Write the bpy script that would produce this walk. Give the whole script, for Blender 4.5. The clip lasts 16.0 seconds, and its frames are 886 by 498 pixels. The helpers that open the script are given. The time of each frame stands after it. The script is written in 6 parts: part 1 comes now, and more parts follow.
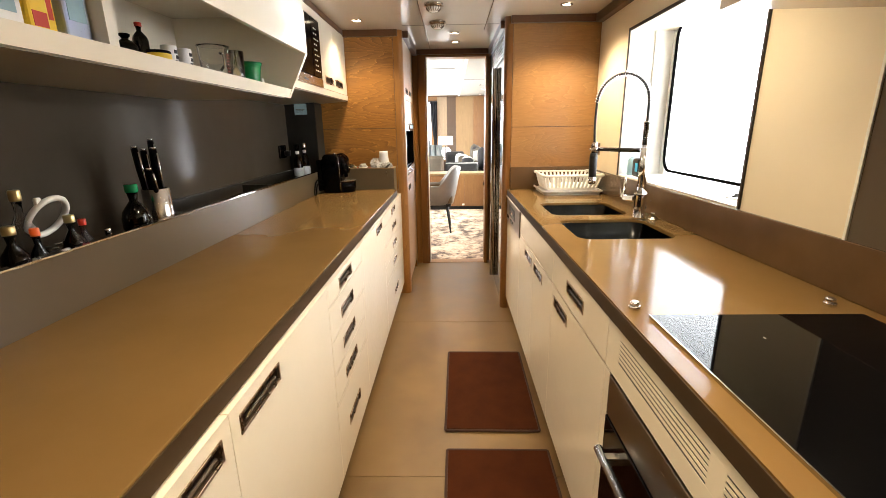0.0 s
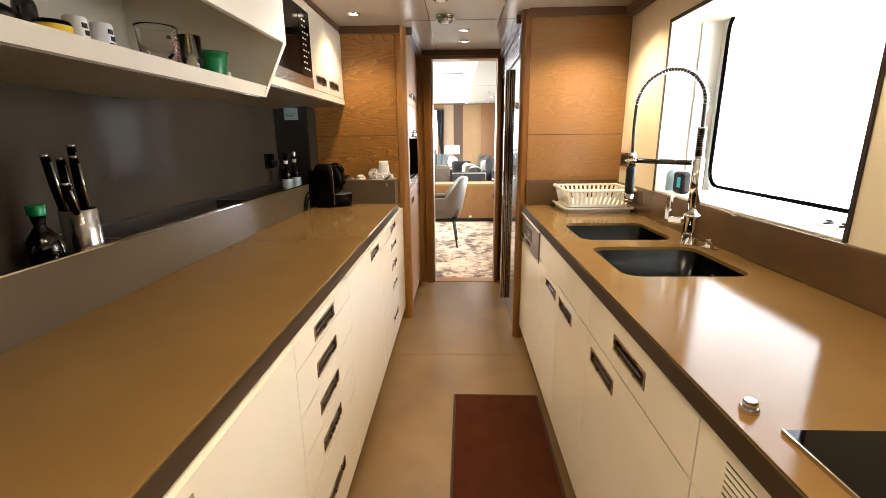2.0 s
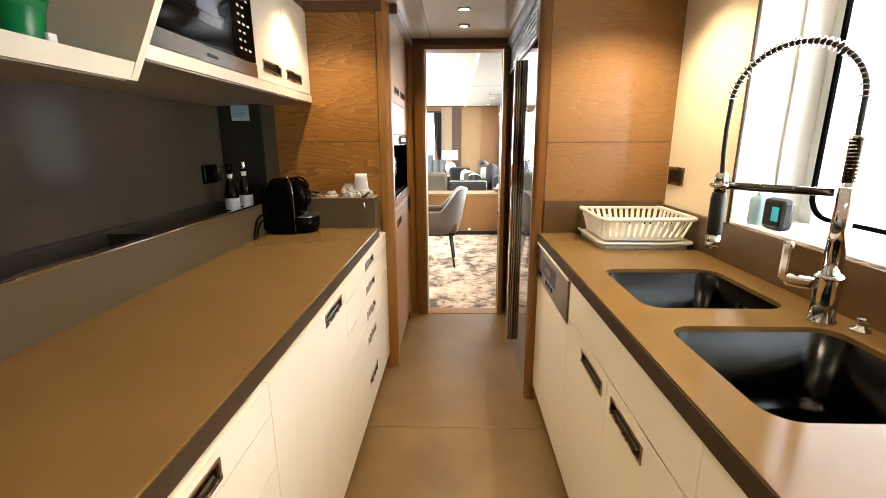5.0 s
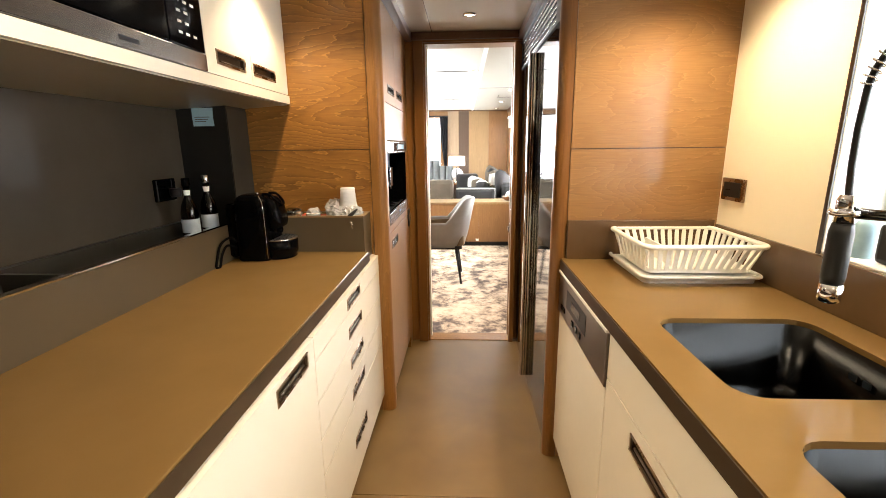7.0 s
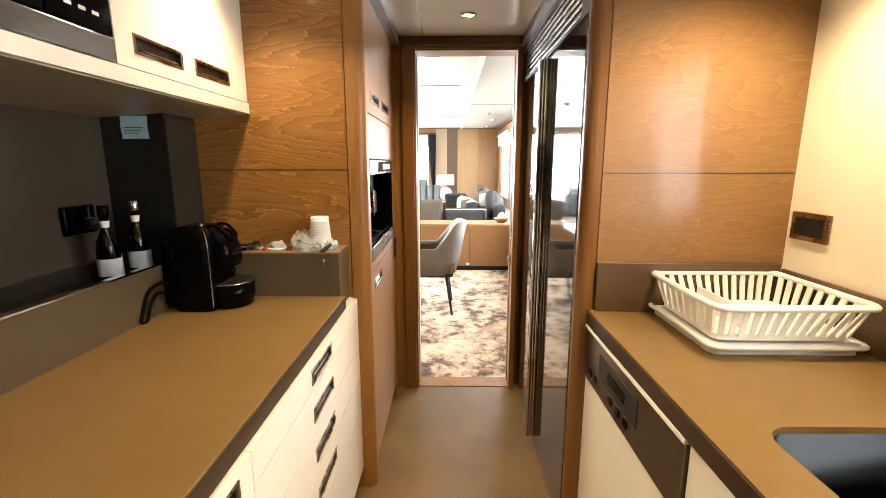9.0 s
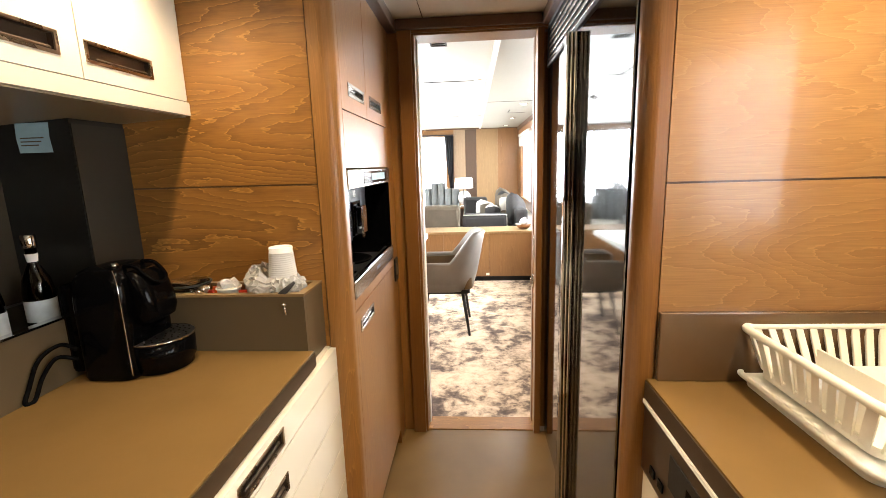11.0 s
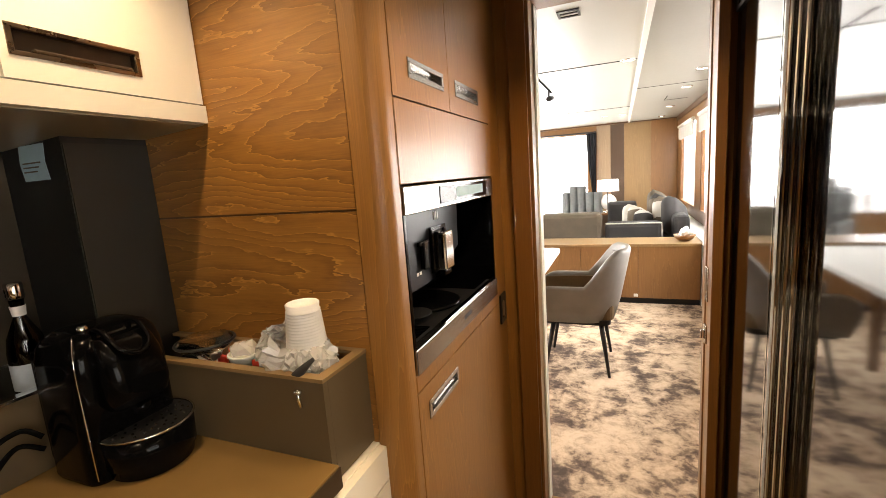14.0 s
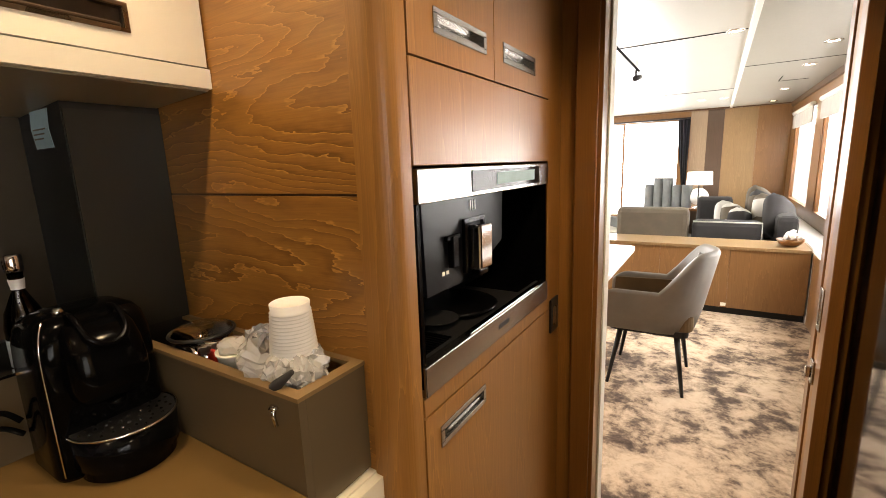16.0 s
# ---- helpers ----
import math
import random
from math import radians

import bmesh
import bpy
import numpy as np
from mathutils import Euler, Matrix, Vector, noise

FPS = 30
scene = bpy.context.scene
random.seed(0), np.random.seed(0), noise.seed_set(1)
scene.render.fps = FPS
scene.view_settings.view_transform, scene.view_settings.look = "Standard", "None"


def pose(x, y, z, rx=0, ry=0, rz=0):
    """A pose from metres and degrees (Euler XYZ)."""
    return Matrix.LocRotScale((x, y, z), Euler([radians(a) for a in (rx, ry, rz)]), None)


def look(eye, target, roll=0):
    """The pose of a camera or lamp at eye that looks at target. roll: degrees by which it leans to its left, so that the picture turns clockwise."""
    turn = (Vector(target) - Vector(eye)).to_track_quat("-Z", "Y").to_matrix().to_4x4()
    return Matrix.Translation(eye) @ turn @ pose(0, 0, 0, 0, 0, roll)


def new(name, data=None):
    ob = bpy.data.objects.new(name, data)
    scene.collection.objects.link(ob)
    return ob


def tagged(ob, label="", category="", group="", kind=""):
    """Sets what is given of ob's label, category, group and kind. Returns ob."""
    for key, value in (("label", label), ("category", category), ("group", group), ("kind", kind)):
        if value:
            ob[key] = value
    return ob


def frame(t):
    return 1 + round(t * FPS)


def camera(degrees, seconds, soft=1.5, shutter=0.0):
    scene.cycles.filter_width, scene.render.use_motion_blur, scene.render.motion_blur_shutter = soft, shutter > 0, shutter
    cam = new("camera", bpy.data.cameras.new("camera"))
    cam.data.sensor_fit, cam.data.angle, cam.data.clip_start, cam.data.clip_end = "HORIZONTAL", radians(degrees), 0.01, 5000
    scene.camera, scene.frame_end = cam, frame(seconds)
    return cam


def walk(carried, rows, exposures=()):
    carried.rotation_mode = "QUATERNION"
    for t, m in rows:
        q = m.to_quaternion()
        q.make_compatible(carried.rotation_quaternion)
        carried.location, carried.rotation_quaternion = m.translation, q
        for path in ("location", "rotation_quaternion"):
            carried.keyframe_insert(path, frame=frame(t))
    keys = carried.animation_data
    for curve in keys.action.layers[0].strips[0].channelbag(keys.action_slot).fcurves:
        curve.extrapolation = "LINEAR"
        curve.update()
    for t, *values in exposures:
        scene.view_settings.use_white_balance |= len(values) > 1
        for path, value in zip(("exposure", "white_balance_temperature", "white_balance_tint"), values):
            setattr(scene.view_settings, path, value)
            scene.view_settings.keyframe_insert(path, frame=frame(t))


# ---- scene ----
cam = camera(90.5, 16.0, soft=0.75)
PATH = [
    (0, (0.037, 0.054, 1.333), (-0.007, 1.983, 0.805), -0.9),
    (0.5, (0.025, 0.132, 1.331), (-0.018, 2.063, 0.81), -0.8),
    (1, (0.017, 0.207, 1.323), (-0.007, 2.13, 0.773), -0.6),
    (1.5, (0.015, 0.317, 1.32), (-0.035, 2.246, 0.795), -0.7),
    (2, (0.024, 0.43, 1.323), (-0.044, 2.368, 0.833), -0.6),
    (2.5, (0.041, 0.545, 1.318), (-0.021, 2.474, 0.793), -0.4),
    (3, (0.048, 0.64, 1.319), (-0.03, 2.563, 0.775), -0.5),
    (3.5, (0.043, 0.735, 1.319), (-0.011, 2.664, 0.795), -0.2),
    (4, (0.027, 0.865, 1.334), (0.002, 2.803, 0.842), 0.2),
    (4.2, (0.024, 0.915, 1.339), (-0.004, 2.858, 0.863), 0.2),
    (6.3, (0.041, 1.357, 1.343), (-0.059, 3.298, 0.869), -1.0),
    (6.5, (0.038, 1.398, 1.344), (-0.045, 3.34, 0.87), -0.6),
    (7, (0.047, 1.48, 1.351), (-0.05, 3.426, 0.897), -0.7),
    (7.5, (0.038, 1.56, 1.352), (-0.032, 3.507, 0.901), -0.3),
    (8, (0.024, 1.668, 1.356), (0.005, 3.612, 0.887), 0.2),
    (8.5, (0.006, 1.778, 1.367), (-0.025, 3.732, 0.942), 0.1),
    (8.7, (-0.006, 1.815, 1.363), (-0.034, 3.776, 0.971), 0.1),
    (10.8, (0.054, 2.219, 1.381), (-0.074, 4.183, 1.027), -1.8),
    (11, (0.059, 2.276, 1.383), (-0.08, 4.236, 1.013), -1.7),
    (11.5, (0.063, 2.376, 1.374), (-0.132, 4.325, 0.969), -1.8),
    (12, (0.06, 2.485, 1.376), (-0.182, 4.431, 0.981), -1.8),
    (12.5, (0.057, 2.595, 1.387), (-0.292, 4.531, 1.027), -2.2),
    (13, (0.062, 2.666, 1.381), (-0.401, 4.572, 0.989), -2.9),
    (13.5, (0.072, 2.721, 1.389), (-0.528, 4.593, 1.02), -3.7),
    (14, (0.091, 2.798, 1.395), (-0.661, 4.623, 1.071), -4.1),
    (14.5, (0.109, 2.868, 1.394), (-0.75, 4.641, 1.047), -4.0),
    (15, (0.112, 2.921, 1.397), (-0.809, 4.663, 1.056), -3.1),
    (15.5, (0.108, 2.963, 1.392), (-0.88, 4.664, 1.028), -2.2),
    (16, (0.101, 3.0, 1.385), (-0.938, 4.668, 1.011), -2.1),
]
walk(cam, [(t, look(eye, target, roll)) for t, eye, target, roll in PATH],
     exposures=[(0.0, 0.46, 6500, 10), (1.0, 0.34, 6500, 10), (4.0, 0.26, 6500, 10), (8.5, 0.40, 6500, 10), (11.0, 0.36, 6500, 10), (12.5, 0.0, 7000, 12), (14.0, -0.20, 7300, 14), (16.0, -0.34, 7300, 14)])

# ---- world, daylight and lamps ----
world = bpy.data.worlds.new("sky")
scene.world = world
world.use_nodes = True
wn = world.node_tree
sky = wn.nodes.new("ShaderNodeTexSky")
sky.sky_type, sky.sun_disc = "NISHITA", False
sky.sun_elevation, sky.sun_rotation = radians(50), radians(100)
wn.nodes["Background"].inputs["Strength"].default_value = 0.13
wn.links.new(sky.outputs["Color"], wn.nodes["Background"].inputs["Color"])
sun = new("sun", bpy.data.lights.new("sun", "SUN"))
sun.data.energy, sun.data.angle, sun.data.color = 3.0, radians(0.6), (1.0, 0.95, 0.87)
sun.matrix_world = look((6, 1, 8), (0, 2, 0))


def area(name, eye, target, w, h, power, colour):
    ob = new(name, bpy.data.lights.new(name, "AREA"))
    ob.data.shape, ob.data.size, ob.data.size_y, ob.data.energy, ob.data.color = "RECTANGLE", w, h, power, colour
    ob.matrix_world = look(eye, target)
    return ob


def spot(name, x, y, z, power, colour=(1.0, 0.80, 0.53), wide=124):
    ob = new(name, bpy.data.lights.new(name, "SPOT"))
    ob.data.energy, ob.data.color, ob.data.spot_size, ob.data.spot_blend, ob.data.shadow_soft_size = power, colour, radians(wide), 0.8, 0.03
    ob.matrix_world = look((x, y, z), (x, y + 0.001, 0))
    return ob


DAY = (0.93, 0.97, 1.0)
area("galley_window_light", (1.36, 2.08, 1.47), (0, 2.02, 1.25), 1.30, 0.78, 20, DAY)
area("saloon_side_window_light", (1.25, 8.6, 1.35), (0, 8.6, 1.0), 4.8, 1.2, 280, DAY)
area("saloon_far_window_light", (-2.4, 11.3, 1.35), (-2.4, 8, 1.0), 3.0, 1.3, 240, DAY)
area("saloon_port_window_light", (-3.9, 7.5, 1.4), (0, 7.5, 1.0), 5.0, 1.3, 280, DAY)
CEIL = 2.03
# The first four follow fittings; six more are added overhead, out of view.
for lx, ly, power in ((0.075, 4.0, 30), (0.07, 3.6, 30), (-0.58, 3.22, 24), (0.72, 2.86, 50), (-0.25, 2.3, 30), (-0.25, 0.5, 12), (0.6, 1.6, 29), (0.42, 0.2, 46), (0.05, 0.9, 31), (0.05, -0.5, 42)):
    spot("downlight_and_fill_beam", lx, ly, CEIL - 0.03, power)

# ---- materials ----


def material(name, base, rough=0.5, metal=0.0, coat=0.0, alpha_ior=1.45):
    m = bpy.data.materials.new(name)
    m.use_nodes = True
    p = m.node_tree.nodes["Principled BSDF"]
    p.inputs["Base Color"].default_value = (*base, 1)
    p.inputs["Roughness"].default_value, p.inputs["Metallic"].default_value = rough, metal
    p.inputs["Coat Weight"].default_value, p.inputs["IOR"].default_value = coat, alpha_ior
    p.inputs["Coat Roughness"].default_value = 0.06
    return m


def node(m, kind, **values):
    n = m.node_tree.nodes.new(kind)
    for k, v in values.items():
        n.inputs[k.replace("_", " ")].default_value = v
    return n


def link(m, a, b):
    m.node_tree.links.new(a, b)


def coords(m, scale=(1, 1, 1), rotation=(0, 0, 0)):
    c = m.node_tree.nodes.new("ShaderNodeTexCoord")
    mp = m.node_tree.nodes.new("ShaderNodeMapping")
    mp.inputs["Scale"].default_value, mp.inputs["Rotation"].default_value = scale, rotation
    link(m, c.outputs["Object"], mp.inputs["Vector"])
    return mp.outputs["Vector"]


def ramp(m, fac, stops):
    r = m.node_tree.nodes.new("ShaderNodeValToRGB")
    e = r.color_ramp.elements
    while len(e) < len(stops):
        e.new(0.5)
    for el, (pos, col) in zip(e, stops):
        el.position, el.color = pos, (*col, 1)
    link(m, fac, r.inputs["Fac"])
    return r.outputs["Color"]


def noise_tex(m, vec, scale, detail=4.0, rough=0.55, dist=0.0):
    n = node(m, "ShaderNodeTexNoise", Scale=scale, Detail=detail, Roughness=rough, Distortion=dist)
    link(m, vec, n.inputs["Vector"])
    return n.outputs["Fac"]


def maths(m, op, a, b):
    n = m.node_tree.nodes.new("ShaderNodeMath")
    n.operation = op
    for i, v in enumerate((a, b)):
        if isinstance(v, (int, float)):
            n.inputs[i].default_value = v
        else:
            link(m, v, n.inputs[i])
    return n.outputs[0]


def mixed(m, fac, a, b, mode="MIX"):
    n = m.node_tree.nodes.new("ShaderNodeMix")
    n.data_type, n.blend_type = "RGBA", mode
    for sock, v in ((n.inputs[0], fac), (n.inputs[6], a), (n.inputs[7], b)):
        if isinstance(v, (int, float)):
            sock.default_value = v
        elif isinstance(v, tuple):
            sock.default_value = (*v, 1)
        else:
            link(m, v, sock)
    return n.outputs[2]


def bsdf(m):
    return m.node_tree.nodes["Principled BSDF"]


def bump(m, height, strength, distance=0.002):
    b = node(m, "ShaderNodeBump", Strength=strength, Distance=distance)
    link(m, height, b.inputs["Height"])
    link(m, b.outputs["Normal"], bsdf(m).inputs["Normal"])


def vary(m, amount=0.12, scale=3.0, grain=60.0, rough=0.08):
    """Two scales of gentle change in a plain paint: cloudy tone and fine relief."""
    p = bsdf(m)
    base = tuple(p.inputs["Base Color"].default_value)[:3]
    v = coords(m)
    big = noise_tex(m, v, scale)
    col = ramp(m, big, [(0.3, tuple(c * (1 - amount) for c in base)), (0.7, tuple(min(1, c * (1 + amount * 0.6)) for c in base))])
    link(m, col, p.inputs["Base Color"])
    fine = noise_tex(m, v, grain, 6.0)
    r0 = p.inputs["Roughness"].default_value
    link(m, maths(m, "ADD", maths(m, "MULTIPLY", maths(m, "SUBTRACT", big if p.inputs["Metallic"].default_value >= 0.5 else fine, 0.5), rough * 2), r0), p.inputs["Roughness"])
    if p.inputs["Metallic"].default_value < 0.5:
        bump(m, fine, 0.03, 0.0001)
    return m


def wood(name, dark, light, axis="x", rough=0.34, figure=1.0, coat=0.25):
    """Flat-cut veneer: long contour figure of a stretched noise, fine pores, tone bands."""
    m = material(name, light, rough, coat=coat)
    st = {"x": (0.95, 4.2, 4.4), "z": (4.2, 4.2, 0.35), "y": (4.2, 0.62, 4.2)}[axis]
    v = coords(m, st)
    jag = noise_tex(m, coords(m, tuple(s * 3.0 for s in st)), 3.0, 3.0, 0.6)
    field = maths(m, "ADD", noise_tex(m, v, 1.25, 1.5, 0.4, 0.25), maths(m, "MULTIPLY", jag, 0.075))
    rings = maths(m, "FRACT", maths(m, "MULTIPLY", field, 24.0), 0.0)
    line = ramp(m, rings, [(0.0, (1.75, 1.85, 2.0)), (0.10, (1.0, 1.0, 1.0)), (0.55, (0.94, 0.93, 0.92)), (0.97, (0.66, 0.63, 0.60))])
    pores = noise_tex(m, coords(m, tuple(s * (3 if s < 2 else 26) for s in st)), 4.0, 5.0, 0.65)
    tone = mixed(m, noise_tex(m, v, 0.7, 3.0), dark, light)
    patch = maths(m, "MULTIPLY", ramp(m, noise_tex(m, coords(m, tuple(s * 0.5 for s in st), (0, 0.4, 0)), 1.6, 2.0), [(0.36, (0.35, 0.35, 0.35)), (0.58, (0.95, 0.95, 0.95))]), figure)
    tone = mixed(m, patch, tone, mixed(m, 1.0, tone, line, "MULTIPLY"))
    col = mixed(m, 0.35, tone, mixed(m, 1.0, tone, ramp(m, pores, [(0.35, (0.55, 0.5, 0.45)), (0.65, (1.08, 1.06, 1.02))]), "MULTIPLY"))
    link(m, col, bsdf(m).inputs["Base Color"])
    bump(m, pores, 0.10, 0.001)
    return m


WOOD = wood("teak_veneer", (0.230, 0.097, 0.020), (0.321, 0.149, 0.034), "x", figure=1.15)
# The same teak with daylight glare put into a paler, less orange colour.
WOOD_EAST = wood("glare_paled_teak_veneer", (0.250, 0.122, 0.040), (0.330, 0.178, 0.064), "x", 0.3, 0.36)
WOOD_UP = wood("teak_veneer_upright", (0.240, 0.102, 0.022), (0.311, 0.143, 0.033), "z", 0.42, 0.35, 0.08)
WOOD_FRAME = wood("teak_door_frame", (0.156, 0.063, 0.013), (0.220, 0.091, 0.020), "z", 0.3, 0.3)
WOOD_TRIM = wood("dark_teak_trim", (0.133, 0.052, 0.014), (0.204, 0.083, 0.022), "z", 0.3, 0.3)
WOOD_CORNICE = wood("dark_teak_cornice", (0.07, 0.032, 0.016), (0.12, 0.055, 0.025), "y", 0.35, 0.3)
DARK_EDGE = wood("near_black_edging", (0.012, 0.007, 0.004), (0.030, 0.016, 0.009), "z", 0.35, 0.3)
WOOD_SALOON = wood("saloon_veneer", (0.19, 0.092, 0.033), (0.27, 0.137, 0.052), "z", 0.35, 0.4)
WOOD_GREY = wood("saloon_grey_veneer", (0.055, 0.033, 0.020), (0.085, 0.050, 0.030), "z", 0.4, 0.3)
WOOD_TAN = wood("saloon_tan_veneer", (0.22, 0.135, 0.062), (0.29, 0.185, 0.088), "z", 0.4, 0.3)
WOOD_PALE = wood("saloon_pale_veneer", (0.25, 0.175, 0.11), (0.33, 0.24, 0.155), "z", 0.4, 0.3)
CREAM = vary(material("cream_lacquer", (0.80, 0.73, 0.60), 0.22, coat=0.3), 0.05, 1.5, 40, 0.05)
WALL_CREAM = vary(material("cream_wall_panel", (0.80, 0.70, 0.52), 0.35), 0.06, 1.2, 80, 0.06)
# Cream lacquer in its own shade: the dim tone is put into this taupe.
SHADED_UNDERSIDE = vary(material("shaded_cabinet_underside", (0.27, 0.225, 0.155), 0.3), 0.06, 2.0, 200, 0.04)
WHITE = vary(material("white_paint", (0.82, 0.81, 0.78), 0.4), 0.04, 2.0, 80, 0.05)
PLASTIC = vary(material("white_plastic", (0.82, 0.79, 0.71), 0.3), 0.04, 4.0, 120, 0.05)
STONE = vary(material("brown_quartz_worktop", (0.158, 0.092, 0.032), 0.12), 0.07, 6.0, 380, 0.03)
bsdf(STONE).inputs["Specular IOR Level"].default_value = 0.12
# Front face of the same quartz, its shade put into a darker brown.
STONE_FACE_SHADED = vary(material("shaded_worktop_edge", (0.050, 0.030, 0.015), 0.5), 0.12, 6.0, 380, 0.05)
bsdf(STONE_FACE_SHADED).inputs["Specular IOR Level"].default_value = 0.12
STONE_EDGE = vary(material("brown_quartz_edge", (0.105, 0.058, 0.026), 0.25, coat=0.3), 0.14, 6.0, 380, 0.05)
TAN_EDGE = vary(material("tan_edge_band", (0.20, 0.125, 0.055), 0.4), 0.1, 12.0, 300, 0.05)
TROUGH = vary(material("grey_brown_lacquer", (0.085, 0.060, 0.033), 0.30), 0.08, 3.0, 420, 0.03)
SPLASH = vary(material("dark_grey_backsplash_glass", (0.060, 0.048, 0.035), 0.115), 0.2, 2.2, 160, 0.02)
bsdf(SPLASH).inputs["Specular IOR Level"].default_value = 0.055
DARK_STRIP = vary(material("dark_brown_strip", (0.026, 0.022, 0.016), 0.4), 0.12, 3.0, 420, 0.05)
COFFEE_BLACK = vary(material("blue_black_plastic", (0.0042, 0.0046, 0.0058), 0.3), 0.2, 8.0, 200, 0.06)
bsdf(COFFEE_BLACK).inputs["Specular IOR Level"].default_value = 0.16
COLUMN = vary(material("dark_grey_column", (0.012, 0.011, 0.009), 0.45), 0.12, 3.0, 420, 0.05)
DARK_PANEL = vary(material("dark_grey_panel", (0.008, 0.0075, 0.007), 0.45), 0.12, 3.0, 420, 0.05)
CEILING = vary(material("gloss_cream_ceiling", (0.62, 0.55, 0.44), 0.16, coat=0.4), 0.05, 1.0, 60, 0.04)
SALOON_CEILING = vary(material("pale_saloon_ceiling", (0.54, 0.55, 0.51), 0.3), 0.05, 0.8, 60, 0.04)
# Same ceiling where less light falls, put into a greyer colour.
SALOON_CEILING_DIM = vary(material("dimmed_saloon_ceiling", (0.34, 0.34, 0.30), 0.35), 0.05, 0.8, 60, 0.04)
BLACK = vary(material("black_gloss_plastic", (0.0018, 0.0018, 0.002), 0.12), 0.2, 8.0, 200, 0.06)
bsdf(BLACK).inputs["Specular IOR Level"].default_value = 0.09
BLACK_MATT = vary(material("black_matt_plastic", (0.007, 0.007, 0.0075), 0.42), 0.2, 8.0, 200, 0.08)
HOB = material("black_hob_glass", (0.0015, 0.0015, 0.002), 0.04)
bsdf(HOB).inputs["Specular IOR Level"].default_value = 0.11
RUBBER = material("black_seal", (0.003, 0.003, 0.003), 0.8)
bsdf(RUBBER).inputs["Specular IOR Level"].default_value = 0.02
CHROME = material("chrome", (0.75, 0.75, 0.76), 0.08, 1.0)
BRONZE = vary(material("bronze_handle", (0.34, 0.25, 0.165), 0.28, 1.0), 0.15, 20, 200, 0.08)
BRONZE_DARK = vary(material("dark_bronze_recess", (0.085, 0.055, 0.034), 0.4, 0.6), 0.15, 20, 200, 0.08)


def brushed(name, base, stretch, rough=0.22):
    m = material(name, base, rough, 1.0)
    n = noise_tex(m, coords(m, stretch), 8.0, 4.0)
    link(m, maths(m, "ADD", maths(m, "MULTIPLY", n, 0.12), rough - 0.06), bsdf(m).inputs["Roughness"])
    link(m, mixed(m, n, tuple(c * 0.82 for c in base), base), bsdf(m).inputs["Base Color"])
    bump(m, n, 0.03, 0.0003)
    return m


STEEL = brushed("brushed_steel", (0.52, 0.50, 0.47), (60, 1.5, 60))
MIRROR_STEEL = vary(material("polished_steel_door", (0.215, 0.22, 0.225), 0.06, 1.0), 0.08, 1.5, 100, 0.02)
GRIP_STEEL = vary(material("polished_steel_grip", (0.46, 0.45, 0.43), 0.06, 1.0), 0.15, 6.0, 100, 0.04)
BRONZE_STEEL = brushed("dark_brushed_steel", (0.20, 0.165, 0.135), (60, 1.5, 60), 0.30)
DARK_STEEL = brushed("dark_polished_steel", (0.12, 0.115, 0.105), (60, 60, 1.2), 0.10)
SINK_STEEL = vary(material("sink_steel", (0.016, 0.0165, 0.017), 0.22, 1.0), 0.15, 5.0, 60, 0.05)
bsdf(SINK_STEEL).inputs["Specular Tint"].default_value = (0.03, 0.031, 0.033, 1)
MAT = vary(material("chestnut_galley_mat", (0.044, 0.0105, 0.0026), 0.85), 0.25, 9.0, 500, 0.05)
bsdf(MAT).inputs["Specular IOR Level"].default_value = 0.1
MAT_EDGE = vary(material("dark_mat_binding", (0.035, 0.012, 0.007), 0.8), 0.2, 9.0, 500, 0.05)


def floor_material():
    m = material("tan_vinyl_floor", (0.36, 0.235, 0.12), 0.3, coat=0.04)
    info = m.node_tree.nodes.new("ShaderNodeObjectInfo")
    v = coords(m, (1, 1, 1))
    cloud = noise_tex(m, v, 3.2, 3.0, 0.5)
    col = ramp(m, cloud, [(0.25, (0.118, 0.065, 0.020)), (0.75, (0.186, 0.109, 0.036))])
    shade = ramp(m, info.outputs["Random"], [(0.0, (0.93, 0.93, 0.93)), (1.0, (1.03, 1.03, 1.03))])
    link(m, mixed(m, 1.0, col, shade, "MULTIPLY"), bsdf(m).inputs["Base Color"])
    link(m, maths(m, "ADD", maths(m, "MULTIPLY", cloud, 0.2), 0.3), bsdf(m).inputs["Roughness"])
    bump(m, noise_tex(m, v, 140.0, 4.0), 0.05, 0.0006)
    return m


def carpet_material():
    m = material("marbled_carpet", (0.5, 0.4, 0.3), 0.95)
    v = coords(m)
    big = noise_tex(m, v, 1.9, 3.0, 0.5)
    blot = noise_tex(m, v, 7.5, 9.0, 0.70, 0.25)
    fleck = noise_tex(m, v, 34.0, 5.0, 0.70)
    spread = maths(m, "ADD", maths(m, "ADD", maths(m, "MULTIPLY", blot, 0.62), maths(m, "MULTIPLY", big, 0.34)), maths(m, "MULTIPLY", fleck, 0.12))
    col = ramp(m, spread, [(0.43, (0.075, 0.052, 0.042)), (0.49, (0.19, 0.135, 0.100)), (0.53, (0.45, 0.335, 0.235)), (0.59, (0.65, 0.505, 0.365)), (0.70, (0.75, 0.62, 0.475))])
    link(m, col, bsdf(m).inputs["Base Color"])
    bump(m, noise_tex(m, v, 300.0, 3.0), 0.5, 0.004)
    return m


